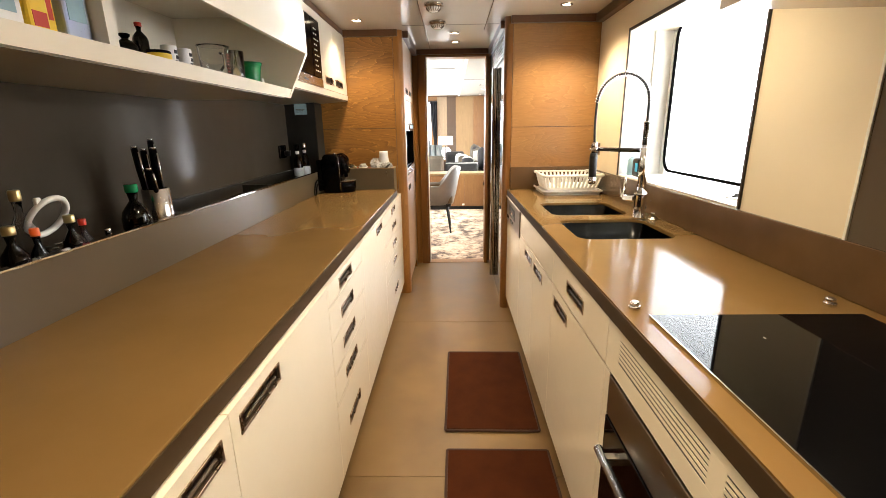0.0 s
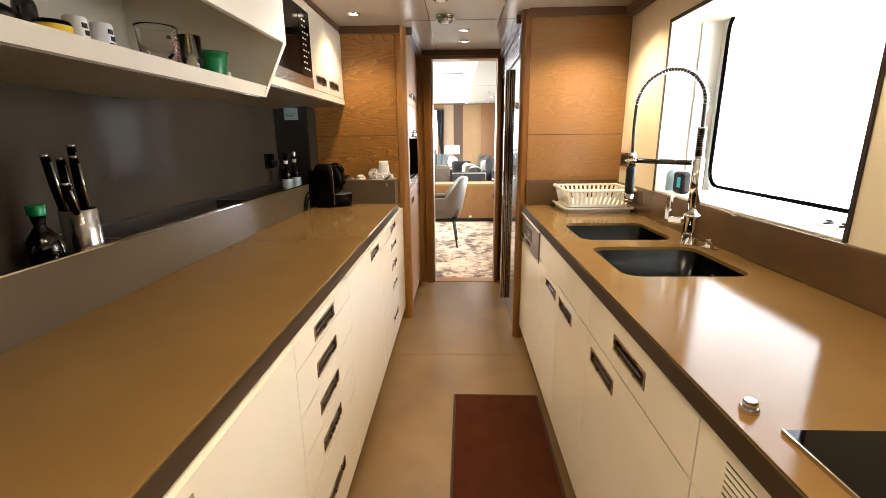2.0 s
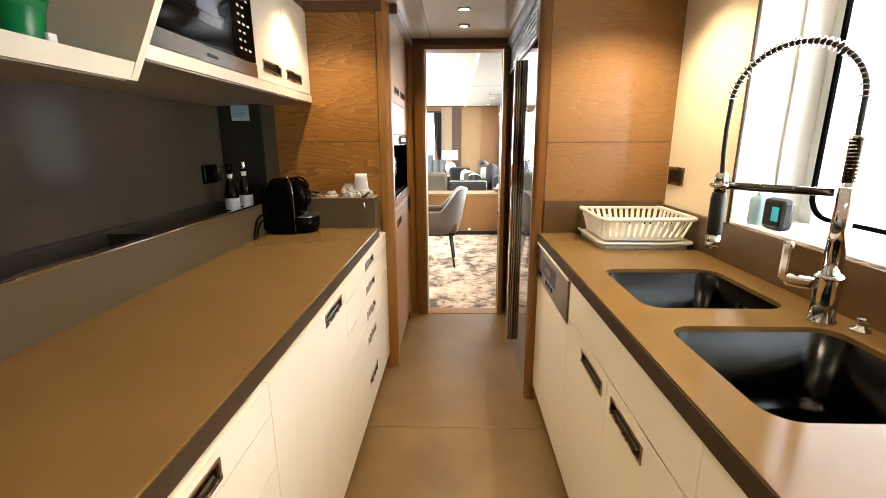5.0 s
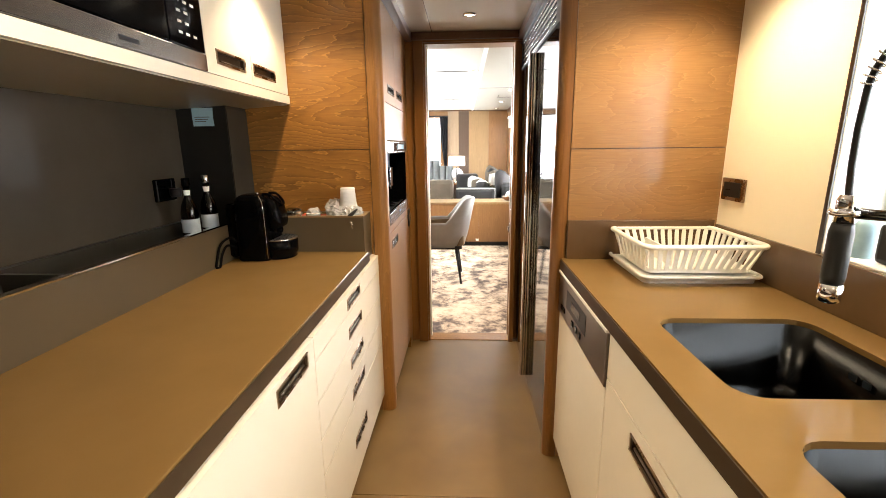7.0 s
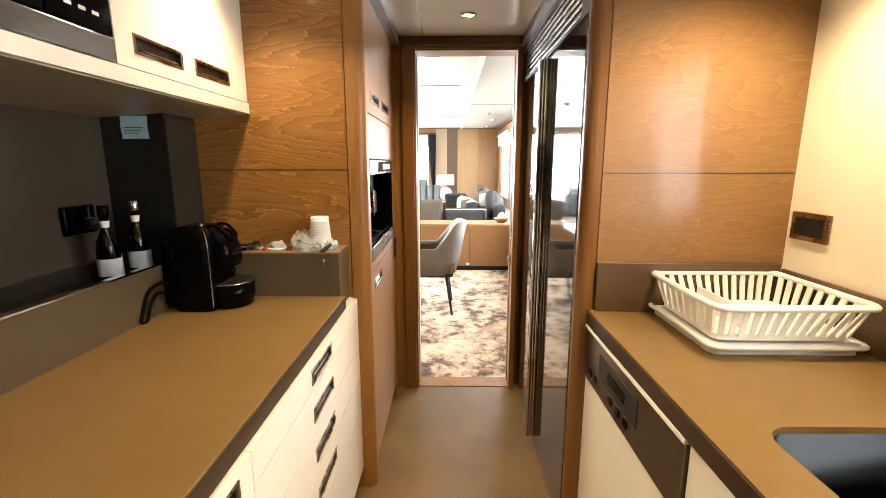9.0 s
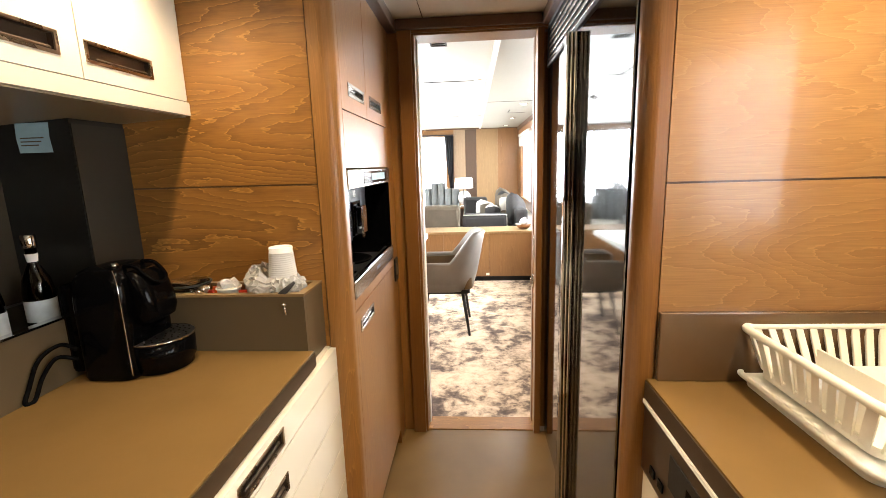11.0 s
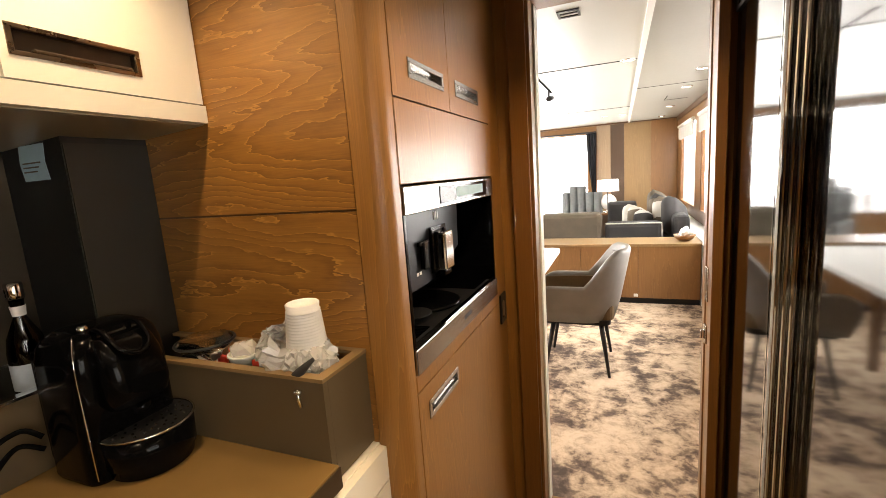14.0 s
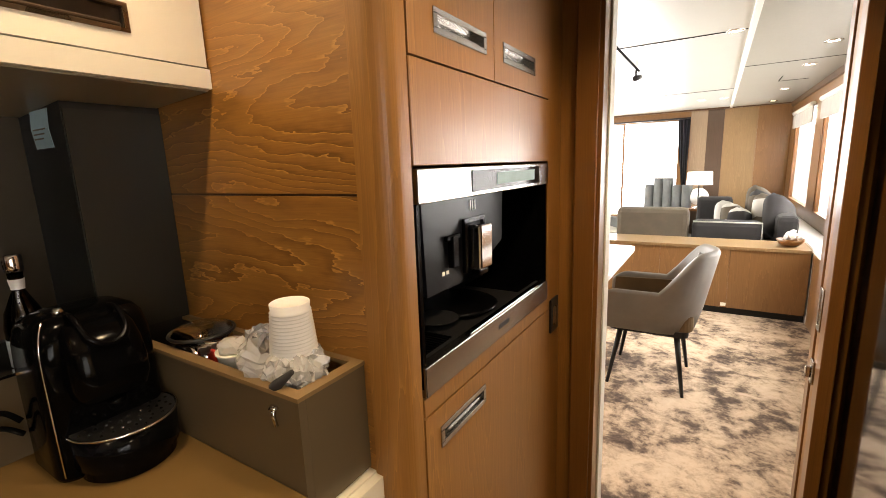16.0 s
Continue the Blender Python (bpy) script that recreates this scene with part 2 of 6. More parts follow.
LABEL_GREY = material("grey_print", (0.35, 0.35, 0.33), 0.4)
FLOOR, CARPET = floor_material(), carpet_material()
LEATHER = vary(material("grey_leather", (0.20, 0.19, 0.175), 0.45), 0.12, 6.0, 260, 0.08)
LEATHER_TAN = vary(material("olive_brown_leather", (0.13, 0.085, 0.04), 0.5), 0.12, 6.0, 260, 0.08)
FABRIC_GREY = vary(material("grey_upholstery", (0.095, 0.076, 0.053), 0.9), 0.15, 8.0, 500, 0.05)
FABRIC_STEEL = vary(material("blue_grey_upholstery", (0.15, 0.16, 0.16), 0.9), 0.15, 8.0, 500, 0.05)
FABRIC_DARK = vary(material("charcoal_upholstery", (0.026, 0.024, 0.024), 0.9), 0.15, 8.0, 500, 0.05)
FABRIC_PALE = vary(material("pale_upholstery", (0.44, 0.42, 0.38), 0.9), 0.1, 8.0, 500, 0.05)
CURTAIN = vary(material("black_curtain", (0.012, 0.012, 0.015), 0.95), 0.2, 8.0, 300, 0.03)
PAPER = vary(material("blue_white_paper", (0.30, 0.44, 0.50), 0.7), 0.1, 20, 200, 0.05)


def glass_material(name, tint=(1, 1, 1), rough=0.0):
    m = material(name, tint, rough)
    bsdf(m).inputs["Transmission Weight"].default_value = 1.0
    return m


GLASS = glass_material("clear_glass")
GLASS_DARK = glass_material("dark_bottle_glass", (0.02, 0.018, 0.012))


def glow(name, colour, strength):
    m = material(name, colour, 0.5)
    bsdf(m).inputs["Emission Color"].default_value = (*colour, 1)
    bsdf(m).inputs["Emission Strength"].default_value = strength
    return m


LAMP_GLOW = glow("lamp_lens", (1.0, 0.86, 0.62), 14)
DAYLIGHT = glow("hazy_daylight_backdrop", (0.95, 0.98, 1.0), 3.2)

# ---- mesh helpers ----


def box(bm, x0, x1, y0, y1, z0, z1, bevel=0.0, seg=2):
    m = Matrix.LocRotScale(((x0 + x1) / 2, (y0 + y1) / 2, (z0 + z1) / 2), None, (abs(x1 - x0), abs(y1 - y0), abs(z1 - z0)))
    vs = bmesh.ops.create_cube(bm, size=1, matrix=m)["verts"]
    if bevel:
        es = {e for v in vs for e in v.link_edges}
        bmesh.ops.bevel(bm, geom=list(es), offset=bevel, segments=seg, profile=0.5, affect="EDGES")
    return bm


def boxes(*dims, bevel=0.0):
    bm = bmesh.new()
    for d in dims:
        box(bm, *d, bevel=bevel)
    return bm


def lathe(bm, rings, x=0, y=0, z=0, seg=20, cap=True):
    """rings: (radius, height) from bottom to top about an upright axis."""
    rows = []
    for r, h in rings:
        rows.append([bm.verts.new((x + r * math.cos(2 * math.pi * i / seg), y + r * math.sin(2 * math.pi * i / seg), z + h)) for i in range(seg)])
    for a, b in zip(rows, rows[1:]):
        for i in range(seg):
            j = (i + 1) % seg
            f = bm.faces.new((a[i], a[j], b[j], b[i]))
            f.smooth = True
    if cap:
        bm.faces.new(rows[0][::-1])
        bm.faces.new(rows[-1])
    return bm


def tube(bm, pts, radius, seg=10, closed=False):
    """A round tube along points; radius may be a number or one a point."""
    pts = [Vector(p) for p in pts]
    n = len(pts)
    rad = radius if isinstance(radius, (list, tuple)) else [radius] * n
    rows, side = [], None
    for i, p in enumerate(pts):
        a, b = pts[max(i - 1, 0)], pts[min(i + 1, n - 1)]
        if closed:
            a, b = pts[i - 1], pts[(i + 1) % n]
        d = (b - a).normalized()
        if side is None:
            side = d.orthogonal().normalized()
        side = (side - d * side.dot(d)).normalized()
        up = d.cross(side)
        rows.append([bm.verts.new(p + rad[i] * (side * math.cos(2 * math.pi * k / seg) + up * math.sin(2 * math.pi * k / seg))) for k in range(seg)])
    pairs = list(zip(rows, rows[1:])) + ([(rows[-1], rows[0])] if closed else [])
    for a, b in pairs:
        for k in range(seg):
            j = (k + 1) % seg
            bm.faces.new((a[k], a[j], b[j], b[k])).smooth = True
    if not closed:
        bm.faces.new(rows[0][::-1])
        bm.faces.new(rows[-1])
    return bm


def prism(bm, outline, lo, hi, axis="y"):
    """An outline of (a, b) pairs pushed along an axis: y takes (x, z), z takes (x, y), x takes (y, z)."""
    def at(a, b, c):
        return {"y": (a, c, b), "z": (a, b, c), "x": (c, a, b)}[axis]
    f = [bm.verts.new(at(a, b, lo)) for a, b in outline]
    g = [bm.verts.new(at(a, b, hi)) for a, b in outline]
    n = len(f)
    bm.faces.new(f)
    bm.faces.new(g[::-1])
    for i in range(n):
        bm.faces.new((f[i], g[i], g[(i + 1) % n], f[(i + 1) % n]))
    bmesh.ops.recalc_face_normals(bm, faces=bm.faces[:])
    return bm


def rounded(x0, x1, y0, y1, r, n=5):
    pts = []
    for cx, cy, a in ((x1 - r, y1 - r, 0), (x0 + r, y1 - r, 90), (x0 + r, y0 + r, 180), (x1 - r, y0 + r, 270)):
        pts += [(cx + r * math.cos(radians(a + 90 * i / n)), cy + r * math.sin(radians(a + 90 * i / n))) for i in range(n + 1)]
    return pts


def mesh_of(name, bm, mat):
    bmesh.ops.recalc_face_normals(bm, faces=bm.faces[:])
    me = bpy.data.meshes.new(name)
    bm.to_mesh(me)
    bm.free()
    for one in mat if isinstance(mat, (list, tuple)) else (mat,):
        me.materials.append(one)
    return me


def part(name, bm, mat, parent, label=""):
    ob = new(name, mesh_of(name, bm, mat))
    ob.parent = parent
    return tagged(ob, label) if label else ob


def thing(name, label, category, at=(0, 0, 0), group=""):
    ob = new(name)
    ob.empty_display_size = 0.05
    ob.location = at
    return tagged(ob, label, category, group)


def solid(name, bm, mat, label, category, group=""):
    return tagged(new(name, mesh_of(name, bm, mat)), label, category, group)


def structure(name, bm, mat, label, category):
    return tagged(new(name, mesh_of(name, bm, mat)), label, category, kind="structure")


# ---- the setting ----
LF, RF = -0.37, 0.437          # fronts of the base units
LT, RT = 0.896, 0.912          # worktop heights
LW, RW = -1.165, 1.018           # galley walls
BACK = -1.3                    # the wall behind the walk
floor = structure("floor", boxes((-1.3, 1.2, BACK, 4.40, -0.10, -0.006)), FLOOR, "tan vinyl floor with joints in the galley", "floor")
saloon_floor = structure("floor_saloon", boxes((-4.2, 1.2, 4.52, 11.6, -0.10, 0.0)), CARPET, "cream carpet with brown marbled blotches", "carpet")
structure("threshold", boxes((-0.22, 0.38, 4.40, 4.52, -0.10, 0.004), bevel=0.002), WOOD, "teak door threshold at the carpet's edge", "threshold")
structure("wall_west", boxes((LW - 0.10, LW, BACK, 3.354, 0, 2.2)), SPLASH, "dark grey glossy backsplash wall", "wall")
structure("wall_west_end", boxes((LW - 0.10, -0.952, 3.356, 3.60, 0, 2.2)), COLUMN, "dark grey matt column at the end of the backsplash", "wall")
structure("wall_south", boxes((-1.25, 1.25, BACK - 0.1, BACK, 0, 2.2)), WOOD, "teak wall closing the galley", "wall")
# the wall with the window
W0, W1, WZ0, WZ1 = 1.56, 2.69, 1.052, 1.83
structure("wall_east", boxes((RW, RW + 0.25, BACK, W0, 0, 2.2), (RW, RW + 0.25, W1, 3.30, 0, 2.2), (RW, RW + 0.25, W0, W1, 0, WZ0), (RW, RW + 0.25, W0, W1, WZ1, 2.2)), WALL_CREAM, "cream panelled wall round the window", "wall")
structure("wall_east_aft", boxes((RW - 0.006, RW - 0.001, BACK, 1.127, RT, 1.574)), TROUGH, "brown panel on the wall behind the hob", "wall")
structure("ceiling", boxes((-1.25, 1.25, BACK, 4.45, CEIL, CEIL + 0.12)), CEILING, "glossy cream galley ceiling", "ceiling")
# door wall: frame with the opening
D0, D1, DH = -0.195, 0.357, 1.965
structure("wall_north", boxes((-1.3, D0 - 0.02, 4.40, 4.52, 0, 2.2), (D1 + 0.14, 1.3, 4.40, 4.52, 0, 2.2), (D0 - 0.02, D1 + 0.14, 4.40, 4.52, DH + 0.02, 2.2)), WOOD_UP, "teak bulkhead round the doorway", "wall")

# ---- saloon shell ----
SC, SFAR, SL, SR = 2.10, 11.2, -4.1, 0.97
structure("ceiling_saloon", boxes((SL - 0.1, 1.3, 4.52, SFAR + 0.1, SC, SC + 0.1)), SALOON_CEILING, "pale glossy saloon ceiling in panels", "ceiling")
# Panel laid over the dimmer part of the ceiling to carry that grey.
structure("ceiling_saloon_side", boxes((0.236, SR + 0.1, 4.53, SFAR - 0.02, SC - 0.010, SC - 0.0005)), SALOON_CEILING_DIM, "lower ceiling panel beside the windows, dimmer light put in its grey", "ceiling")
structure("wall_saloon_south", boxes((SL, -1.3, 4.40, 4.52, 0, 2.2)), WOOD_UP, "teak bulkhead of the saloon", "wall")
structure("wall_saloon_east", boxes((SR, SR + 0.05, 4.52, SFAR, 0, 0.78), (SR, SR + 0.05, 4.52, SFAR, 1.88, 2.2), (SR, SR + 0.05, 4.52, 4.9, 0.78, 1.88), (SR, SR + 0.05, 8.86, 9.30, 0.78, 1.88), (SR, SR + 0.05, 10.80, SFAR, 0.78, 1.88)), WOOD_SALOON, "teak saloon wall with side windows", "wall")
structure("wall_saloon_west", boxes((SL - 0.12, SL, 4.52, SFAR, 0, 0.75), (SL - 0.12, SL, 4.52, SFAR, 1.9, 2.2)), WOOD_SALOON, "teak saloon wall with long windows", "wall")
structure("wall_saloon_north", boxes((-0.46, SR + 0.1, SFAR, SFAR + 0.12, 0, 2.2), (SL, -0.46, SFAR, SFAR + 0.12, 0, 0.42), (SL, -0.46, SFAR, SFAR + 0.12, 1.95, 2.2)), WOOD_SALOON, "veneered saloon end wall", "wall")
structure("backdrop", boxes((3.0, 3.05, -2, 14, -1, 5), (-6.05, -6.0, 3, 14, -1, 5), (-6, 3, 13.5, 13.55, -1, 5)), DAYLIGHT, "hazy bright daylight outside the windows", "backdrop")

# ---- window in the galley wall ----
FX = RW + 0.237
GY0, GY1, GZ0, GZ1 = 1.33, 2.640, 1.080, 1.86
frame_bm = bmesh.new()
for d in ((FX, FX + 0.02, W0 - 0.3, GY0 + 0.02, WZ0 - 0.01, 1.93), (FX, FX + 0.02, GY1 - 0.01, W1 + 0.2, WZ0 - 0.01, 1.93)):
    box(frame_bm, *d)
window_1 = structure("window_1", frame_bm, WHITE, "deep white framed galley window with rounded black seal", "window")


def ring_prism(bm, outer, inner, x0, x1):
    """A flat ring between two outlines of (y, z), pushed along x."""
    n = len(outer)
    rows = [[bm.verts.new((x, a, b)) for a, b in o] for x in (x0, x1) for o in (outer, inner)]
    for i in range(n):
        j = (i + 1) % n
        for p, q in ((0, 1), (2, 3), (0, 2), (1, 3)):
            bm.faces.new((rows[p][i], rows[p][j], rows[q][j], rows[q][i]))
    return bm


part("window_seal", ring_prism(bmesh.new(), rounded(GY0, GY1, GZ0, GZ1, 0.085), rounded(GY0 + 0.013, GY1 - 0.013, GZ0 + 0.013, GZ1 - 0.013, 0.072), FX - 0.012, FX - 0.001), RUBBER, window_1, "black rubber seal")
pane = part("pane", boxes((FX + 0.004, FX + 0.010, GY0 + 0.021, GY1 - 0.011, WZ0 - 0.01, 1.93)), GLASS, window_1, "clear glass")
pane.visible_shadow = False
part("window_jamb", boxes((RW - 0.008, RW - 0.001, W0 - 0.008, W0 + 0.002, WZ0 + 0.001, WZ1 + 0.016), (RW - 0.006, RW - 0.001, W1, W1 + 0.012, WZ0 + 0.001, WZ1 + 0.016), (RW - 0.006, RW - 0.001, W0 + 0.0025, W1 - 0.0005, WZ1, WZ1 + 0.016)), DARK_EDGE, window_1, "dark edging")
part("window_sill", boxes((RW + 0.0005, FX - 0.001, W0 + 0.003, W1 - 0.001, WZ0 + 0.0005, WZ0 + 0.008), bevel=0.003), WHITE, window_1, "white sill")
latch = part("window_latch", boxes((RW + 0.075, RW + 0.125, 1.655, 1.775, WZ0 + 0.0085, WZ0 + 0.013), bevel=0.001), WHITE, window_1, "white latch plate")
for ly in (1.685, 1.740):
    part("catch", tube(bmesh.new(), [(RW + 0.085, ly, WZ0 + 0.016), (RW + 0.110, ly, WZ0 + 0.017), (RW + 0.116, ly + 0.012, WZ0 + 0.020), (RW + 0.108, ly + 0.022, WZ0 + 0.020)], 0.0035, 8), BLACK_MATT, latch, "black hooked catch")
part("blind_guide", boxes((FX - 0.10, FX - 0.085, W1 - 0.012, W1 - 0.001, WZ0 + 0.10, WZ1 - 0.001)), PLASTIC, window_1)
part("jamb_lining", boxes((RW + 0.002, FX - 0.001, W1 - 0.0008, W1 - 0.0002, WZ0, WZ1)), WHITE, window_1)
structure("trim_cream_panel", boxes((RW - 0.010, RW + 0.0, 1.128, 1.136, 1.045, 1.574)), PLASTIC, "pale edge strip of the wall panel", "trim")

# ---- panel fronts with recessed pulls ----


def panel_front(parent, name, x, s, y0, y1, z0, z1, mat, pull=None, label="", metal=None, thick=0.018, frame_w=0.005):
    """A door or drawer front whose outer face is at x and looks to s; pull: (y0, y1, z0, z1) of a recessed handle."""
    g = 0.0016
    y0, y1, z0, z1 = y0 + g, y1 - g, z0 + g, z1 - g
    xi = x - s * thick
    bm = bmesh.new()
    if not pull:
        box(bm, min(x, xi), max(x, xi), y0, y1, z0, z1, bevel=0.0015, seg=1)
        return part(name, bm, mat, parent, label)
    a, b, c, d = pull
    for q in ((y0, a, z0, z1), (b, y1, z0, z1), (a, b, z0, c), (a, b, d, z1)):
        box(bm, min(x, xi), max(x, xi), *q)
    bmesh.ops.remove_doubles(bm, verts=bm.verts[:], dist=0.0001)
    front = part(name, bm, mat, parent, label)
    o, i = x + s * 0.0025, x - s * 0.003
    f = frame_w
    fb = bmesh.new()
    for q in ((a - f, b + f, c - f, c + f * 0.4), (a - f, b + f, d - f * 0.4, d + f), (a - f, a + f * 0.6, c, d), (b - f * 0.6, b + f, c, d)):
        box(fb, min(o, i), max(o, i), *q, bevel=0.0008, seg=1)
    part("handle", fb, metal or BRONZE, front, "bronze recessed pull frame")
    k = x - s * 0.016
    rb = bmesh.new()
    box(rb, min(k, k - s * 0.001), max(k, k - s * 0.001), a, b, c, d)
    for q in ((a, b, c, c + 0.001), (a, b, d - 0.001, d), (a, a + 0.001, c, d), (b - 0.001, b, c, d)):
        box(rb, min(i, k), max(i, k), *q)
    box(rb, min(x - s * 0.004, x - s * 0.012), max(x - s * 0.004, x - s * 0.012), a + 0.03, b - 0.004, c + 0.003, c + 0.011, bevel=0.003, seg=1)
    part("handle_recess", rb, BRONZE_DARK if not metal else metal, front, "recessed pull dish")
    return front


def base_unit(x, s, y0, y1, top, label, fronts, wall, group="base units", body_top=None):
    """fronts: (name, y0, y1, z0, z1, pull)."""
    unit = thing("base_cabinet", label, "cabinet", ((x + wall) / 2, (y0 + y1) / 2, 0), group)
    off = Matrix.Translation(-unit.location)

    def moved(ob):
        ob.matrix_basis = off
        return ob

    xi = x - s * 0.0185
    moved(part("body", boxes((min(xi, wall), max(xi, wall), y0 + 0.0005, y1 - 0.0005, 0.085, body_top or top)), CREAM, unit))
    pk = x - s * 0.07
    moved(part("plinth", boxes((min(pk, wall), max(pk, wall), y0 + 0.0005, y1 - 0.0005, 0.0, 0.085)), WOOD_TRIM, unit, "dark recessed plinth"))
    for name, a, b, c, d, pull in fronts:
        moved(panel_front(unit, name, x, s, a, b, c, d, CREAM, pull))
    return unit


ZT = 0.847
ROWS5 = ((0.095, 0.395), (0.395, 0.515), (0.515, 0.640), (0.640, 0.768), (0.768, ZT - 0.002))
PULL5 = (0.222, 0.430, 0.556, 0.676, 0.787)


def bank(y0, y1, h0, h1):
    return [("drawer_front", y0, y1, c, d, (h0, h1, p, p + 0.034)) for (c, d), p in zip(ROWS5, PULL5)]


base_unit(LF, 1, 2.585, 3.530, ZT, "cream lacquered bank of five drawers with bronze pulls", bank(2.585, 3.530, 2.945, 3.130), LW + 0.012)
base_unit(LF, 1, 1.925, 2.585, ZT, "cream lacquered base cabinet with one tall door", [("door", 1.925, 2.585, 0.095, ZT - 0.002, (2.342, 2.527, 0.787, 0.822))], LW + 0.002)
base_unit(LF, 1, 1.380, 1.925, ZT, "cream lacquered bank of five drawers with bronze pulls", bank(1.380, 1.925, 1.532, 1.715), LW + 0.002)
base_unit(LF, 1, 0.730, 1.380, ZT, "cream lacquered base cabinet with one tall door", [("door", 0.730, 1.380, 0.095, ZT - 0.002, (0.768, 0.955, 0.778, 0.812))], LW + 0.002)
base_unit(LF, 1, 0.080, 0.730, ZT, "cream lacquered base cabinet with one tall door", [("door", 0.080, 0.730, 0.095, ZT - 0.002, (0.505, 0.692, 0.778, 0.812))], LW + 0.002)
base_unit(LF, 1, BACK, 0.080, ZT, "cream lacquered long base cabinet", [("door", BACK, 0.080, 0.095, ZT - 0.002, None)], LW + 0.002)

# left worktop, trough and end box
wt = thing("worktop", "brown polished quartz worktop over the drawers", "worktop", (-0.65, 1.0, LT - 0.045))
tm = Matrix.Translation(-wt.location)
part("slab", boxes((-0.929, LF - 0.013, BACK, 3.384, LT - 0.045, LT), bevel=0.0025), STONE, wt).matrix_basis = tm
part("front_edge", boxes((LF - 0.0128, LF - 0.010, BACK, 3.384, LT - 0.0448, LT - 0.004)), STONE_FACE_SHADED, wt, "front edge, shade put in its dark brown").matrix_basis = tm
trough = thing("bottle_trough", "grey-brown lacquered trough along the backsplash with steel lip", "trough", (-1.03, 1.0, LT - 0.045))
tm = Matrix.Translation(-trough.location)
for nm, bm, mt, lb in (
    ("front_board", boxes((-0.946, -0.930, BACK, 3.384, LT - 0.045, 1.048), bevel=0.0015), TROUGH, ""),
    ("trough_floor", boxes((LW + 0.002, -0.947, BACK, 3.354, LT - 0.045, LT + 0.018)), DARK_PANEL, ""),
    ("back_rail", boxes((LW + 0.002, LW + 0.026, 1.660, 3.354, LT + 0.018, 1.056), bevel=0.001), DARK_STRIP, "dark brown back board"),
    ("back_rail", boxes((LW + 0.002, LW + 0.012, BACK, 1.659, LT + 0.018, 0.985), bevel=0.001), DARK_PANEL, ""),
    ("lip", boxes((-0.950, -0.926, BACK, 3.384, 1.0482, 1.054), bevel=0.001), CHROME, "bright steel lip"),
    ("divider", boxes((LW + 0.0265, -0.947, 1.660, 1.674, LT + 0.018, 1.046)), DARK_STRIP, ""),
    ("divider", boxes((LW + 0.0265, -0.947, 2.50, 2.514, LT + 0.018, 1.046)), DARK_STRIP, ""),
    ("cover_plate", boxes((-0.951, -0.924, 1.98, 2.14, 1.0535, 1.058), bevel=0.001), CHROME, "bright steel cover strip"),
):
    part(nm, bm, mt, trough, lb).matrix_basis = tm
end_box = thing("counter_box", "grey-brown lacquered open box with tan rim", "box", (-0.66, 3.46, LT - 0.045))
tm = Matrix.Translation(-end_box.location)
for nm, bm, mt, lb in (
    ("front_panel", boxes((-0.951, -0.400, 3.386, 3.400, LT - 0.045, 1.050)), TROUGH, ""),
    ("side_panel", boxes((-0.414, -0.400, 3.4005, 3.530, LT - 0.045, 1.050)), TROUGH, ""),
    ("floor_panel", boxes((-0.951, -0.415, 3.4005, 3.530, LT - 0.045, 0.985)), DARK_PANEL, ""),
    ("rim", boxes((-0.951, -0.398, 3.384, 3.404, 1.050, 1.057), (-0.420, -0.398, 3.404, 3.530, 1.050, 1.057), (-0.951, -0.420, 3.514, 3.530, 1.050, 1.057)), TAN_EDGE, "tan edge band"),
    ("turn_latch", tube(lathe(bmesh.new(), [(0.007, 0), (0.009, 0.002), (0.007, 0.006)], -0.455, 3.384, 1.026, 10), [(-0.455, 3.3835, 1.032), (-0.452, 3.379, 1.018), (-0.450, 3.381, 1.000)], 0.0035, 8), CHROME, "small chrome hook"),
):
    part(nm, bm, mt, end_box, lb).matrix_basis = tm

# ---- upper cabinets ----
upper = thing("open_wall_cabinet", "cream lacquered wall cabinet with open slanted shelf", "wall cabinet", (-0.9, 1.0, 1.475))
tm = Matrix.Translation(-upper.location)
UX, UF = -0.680, -0.588
SIDE = [(LW + 0.002, 1.475), (UX, 1.475), (UF, 1.655), (UF, CEIL - 0.035), (LW + 0.002, CEIL - 0.035)]
for nm, bm, mt in (
    ("shelf_board", prism(bmesh.new(), [(LW + 0.002, 1.475), (UX, 1.475), (UX + 0.016, 1.511), (LW + 0.002, 1.511)], BACK, 2.090), CREAM),
    ("side_panel", prism(bmesh.new(), SIDE, 2.0905, 2.112), CREAM),
    ("divider_panel", prism(bmesh.new(), [(LW + 0.02, 1.5115), (UX - 0.03, 1.5115), (UX - 0.03, 1.7995), (LW + 0.02, 1.7995)], 1.088, 1.118), CREAM),
    ("flap_door", boxes((UF - 0.018, UF, BACK, 2.090, 1.655, CEIL - 0.035), bevel=0.002), CREAM),
    ("back_panel", boxes((LW + 0.002, LW + 0.02, BACK, 2.090, 1.5115, CEIL - 0.035)), CREAM),
    ("inner_shelf", boxes((LW + 0.021, UF - 0.0185, BACK, 2.090, 1.80, 1.818)), CREAM),
):
    part(nm, bm, mt, upper).matrix_basis = tm
# Thin plate added under the shelf to carry the shaded colour.
part("underside", boxes((LW + 0.003, UX - 0.012, BACK, 2.0885, 1.4725, 1.4748)), SHADED_UNDERSIDE, upper, "underside plate, shade put in its taupe colour").matrix_basis = tm

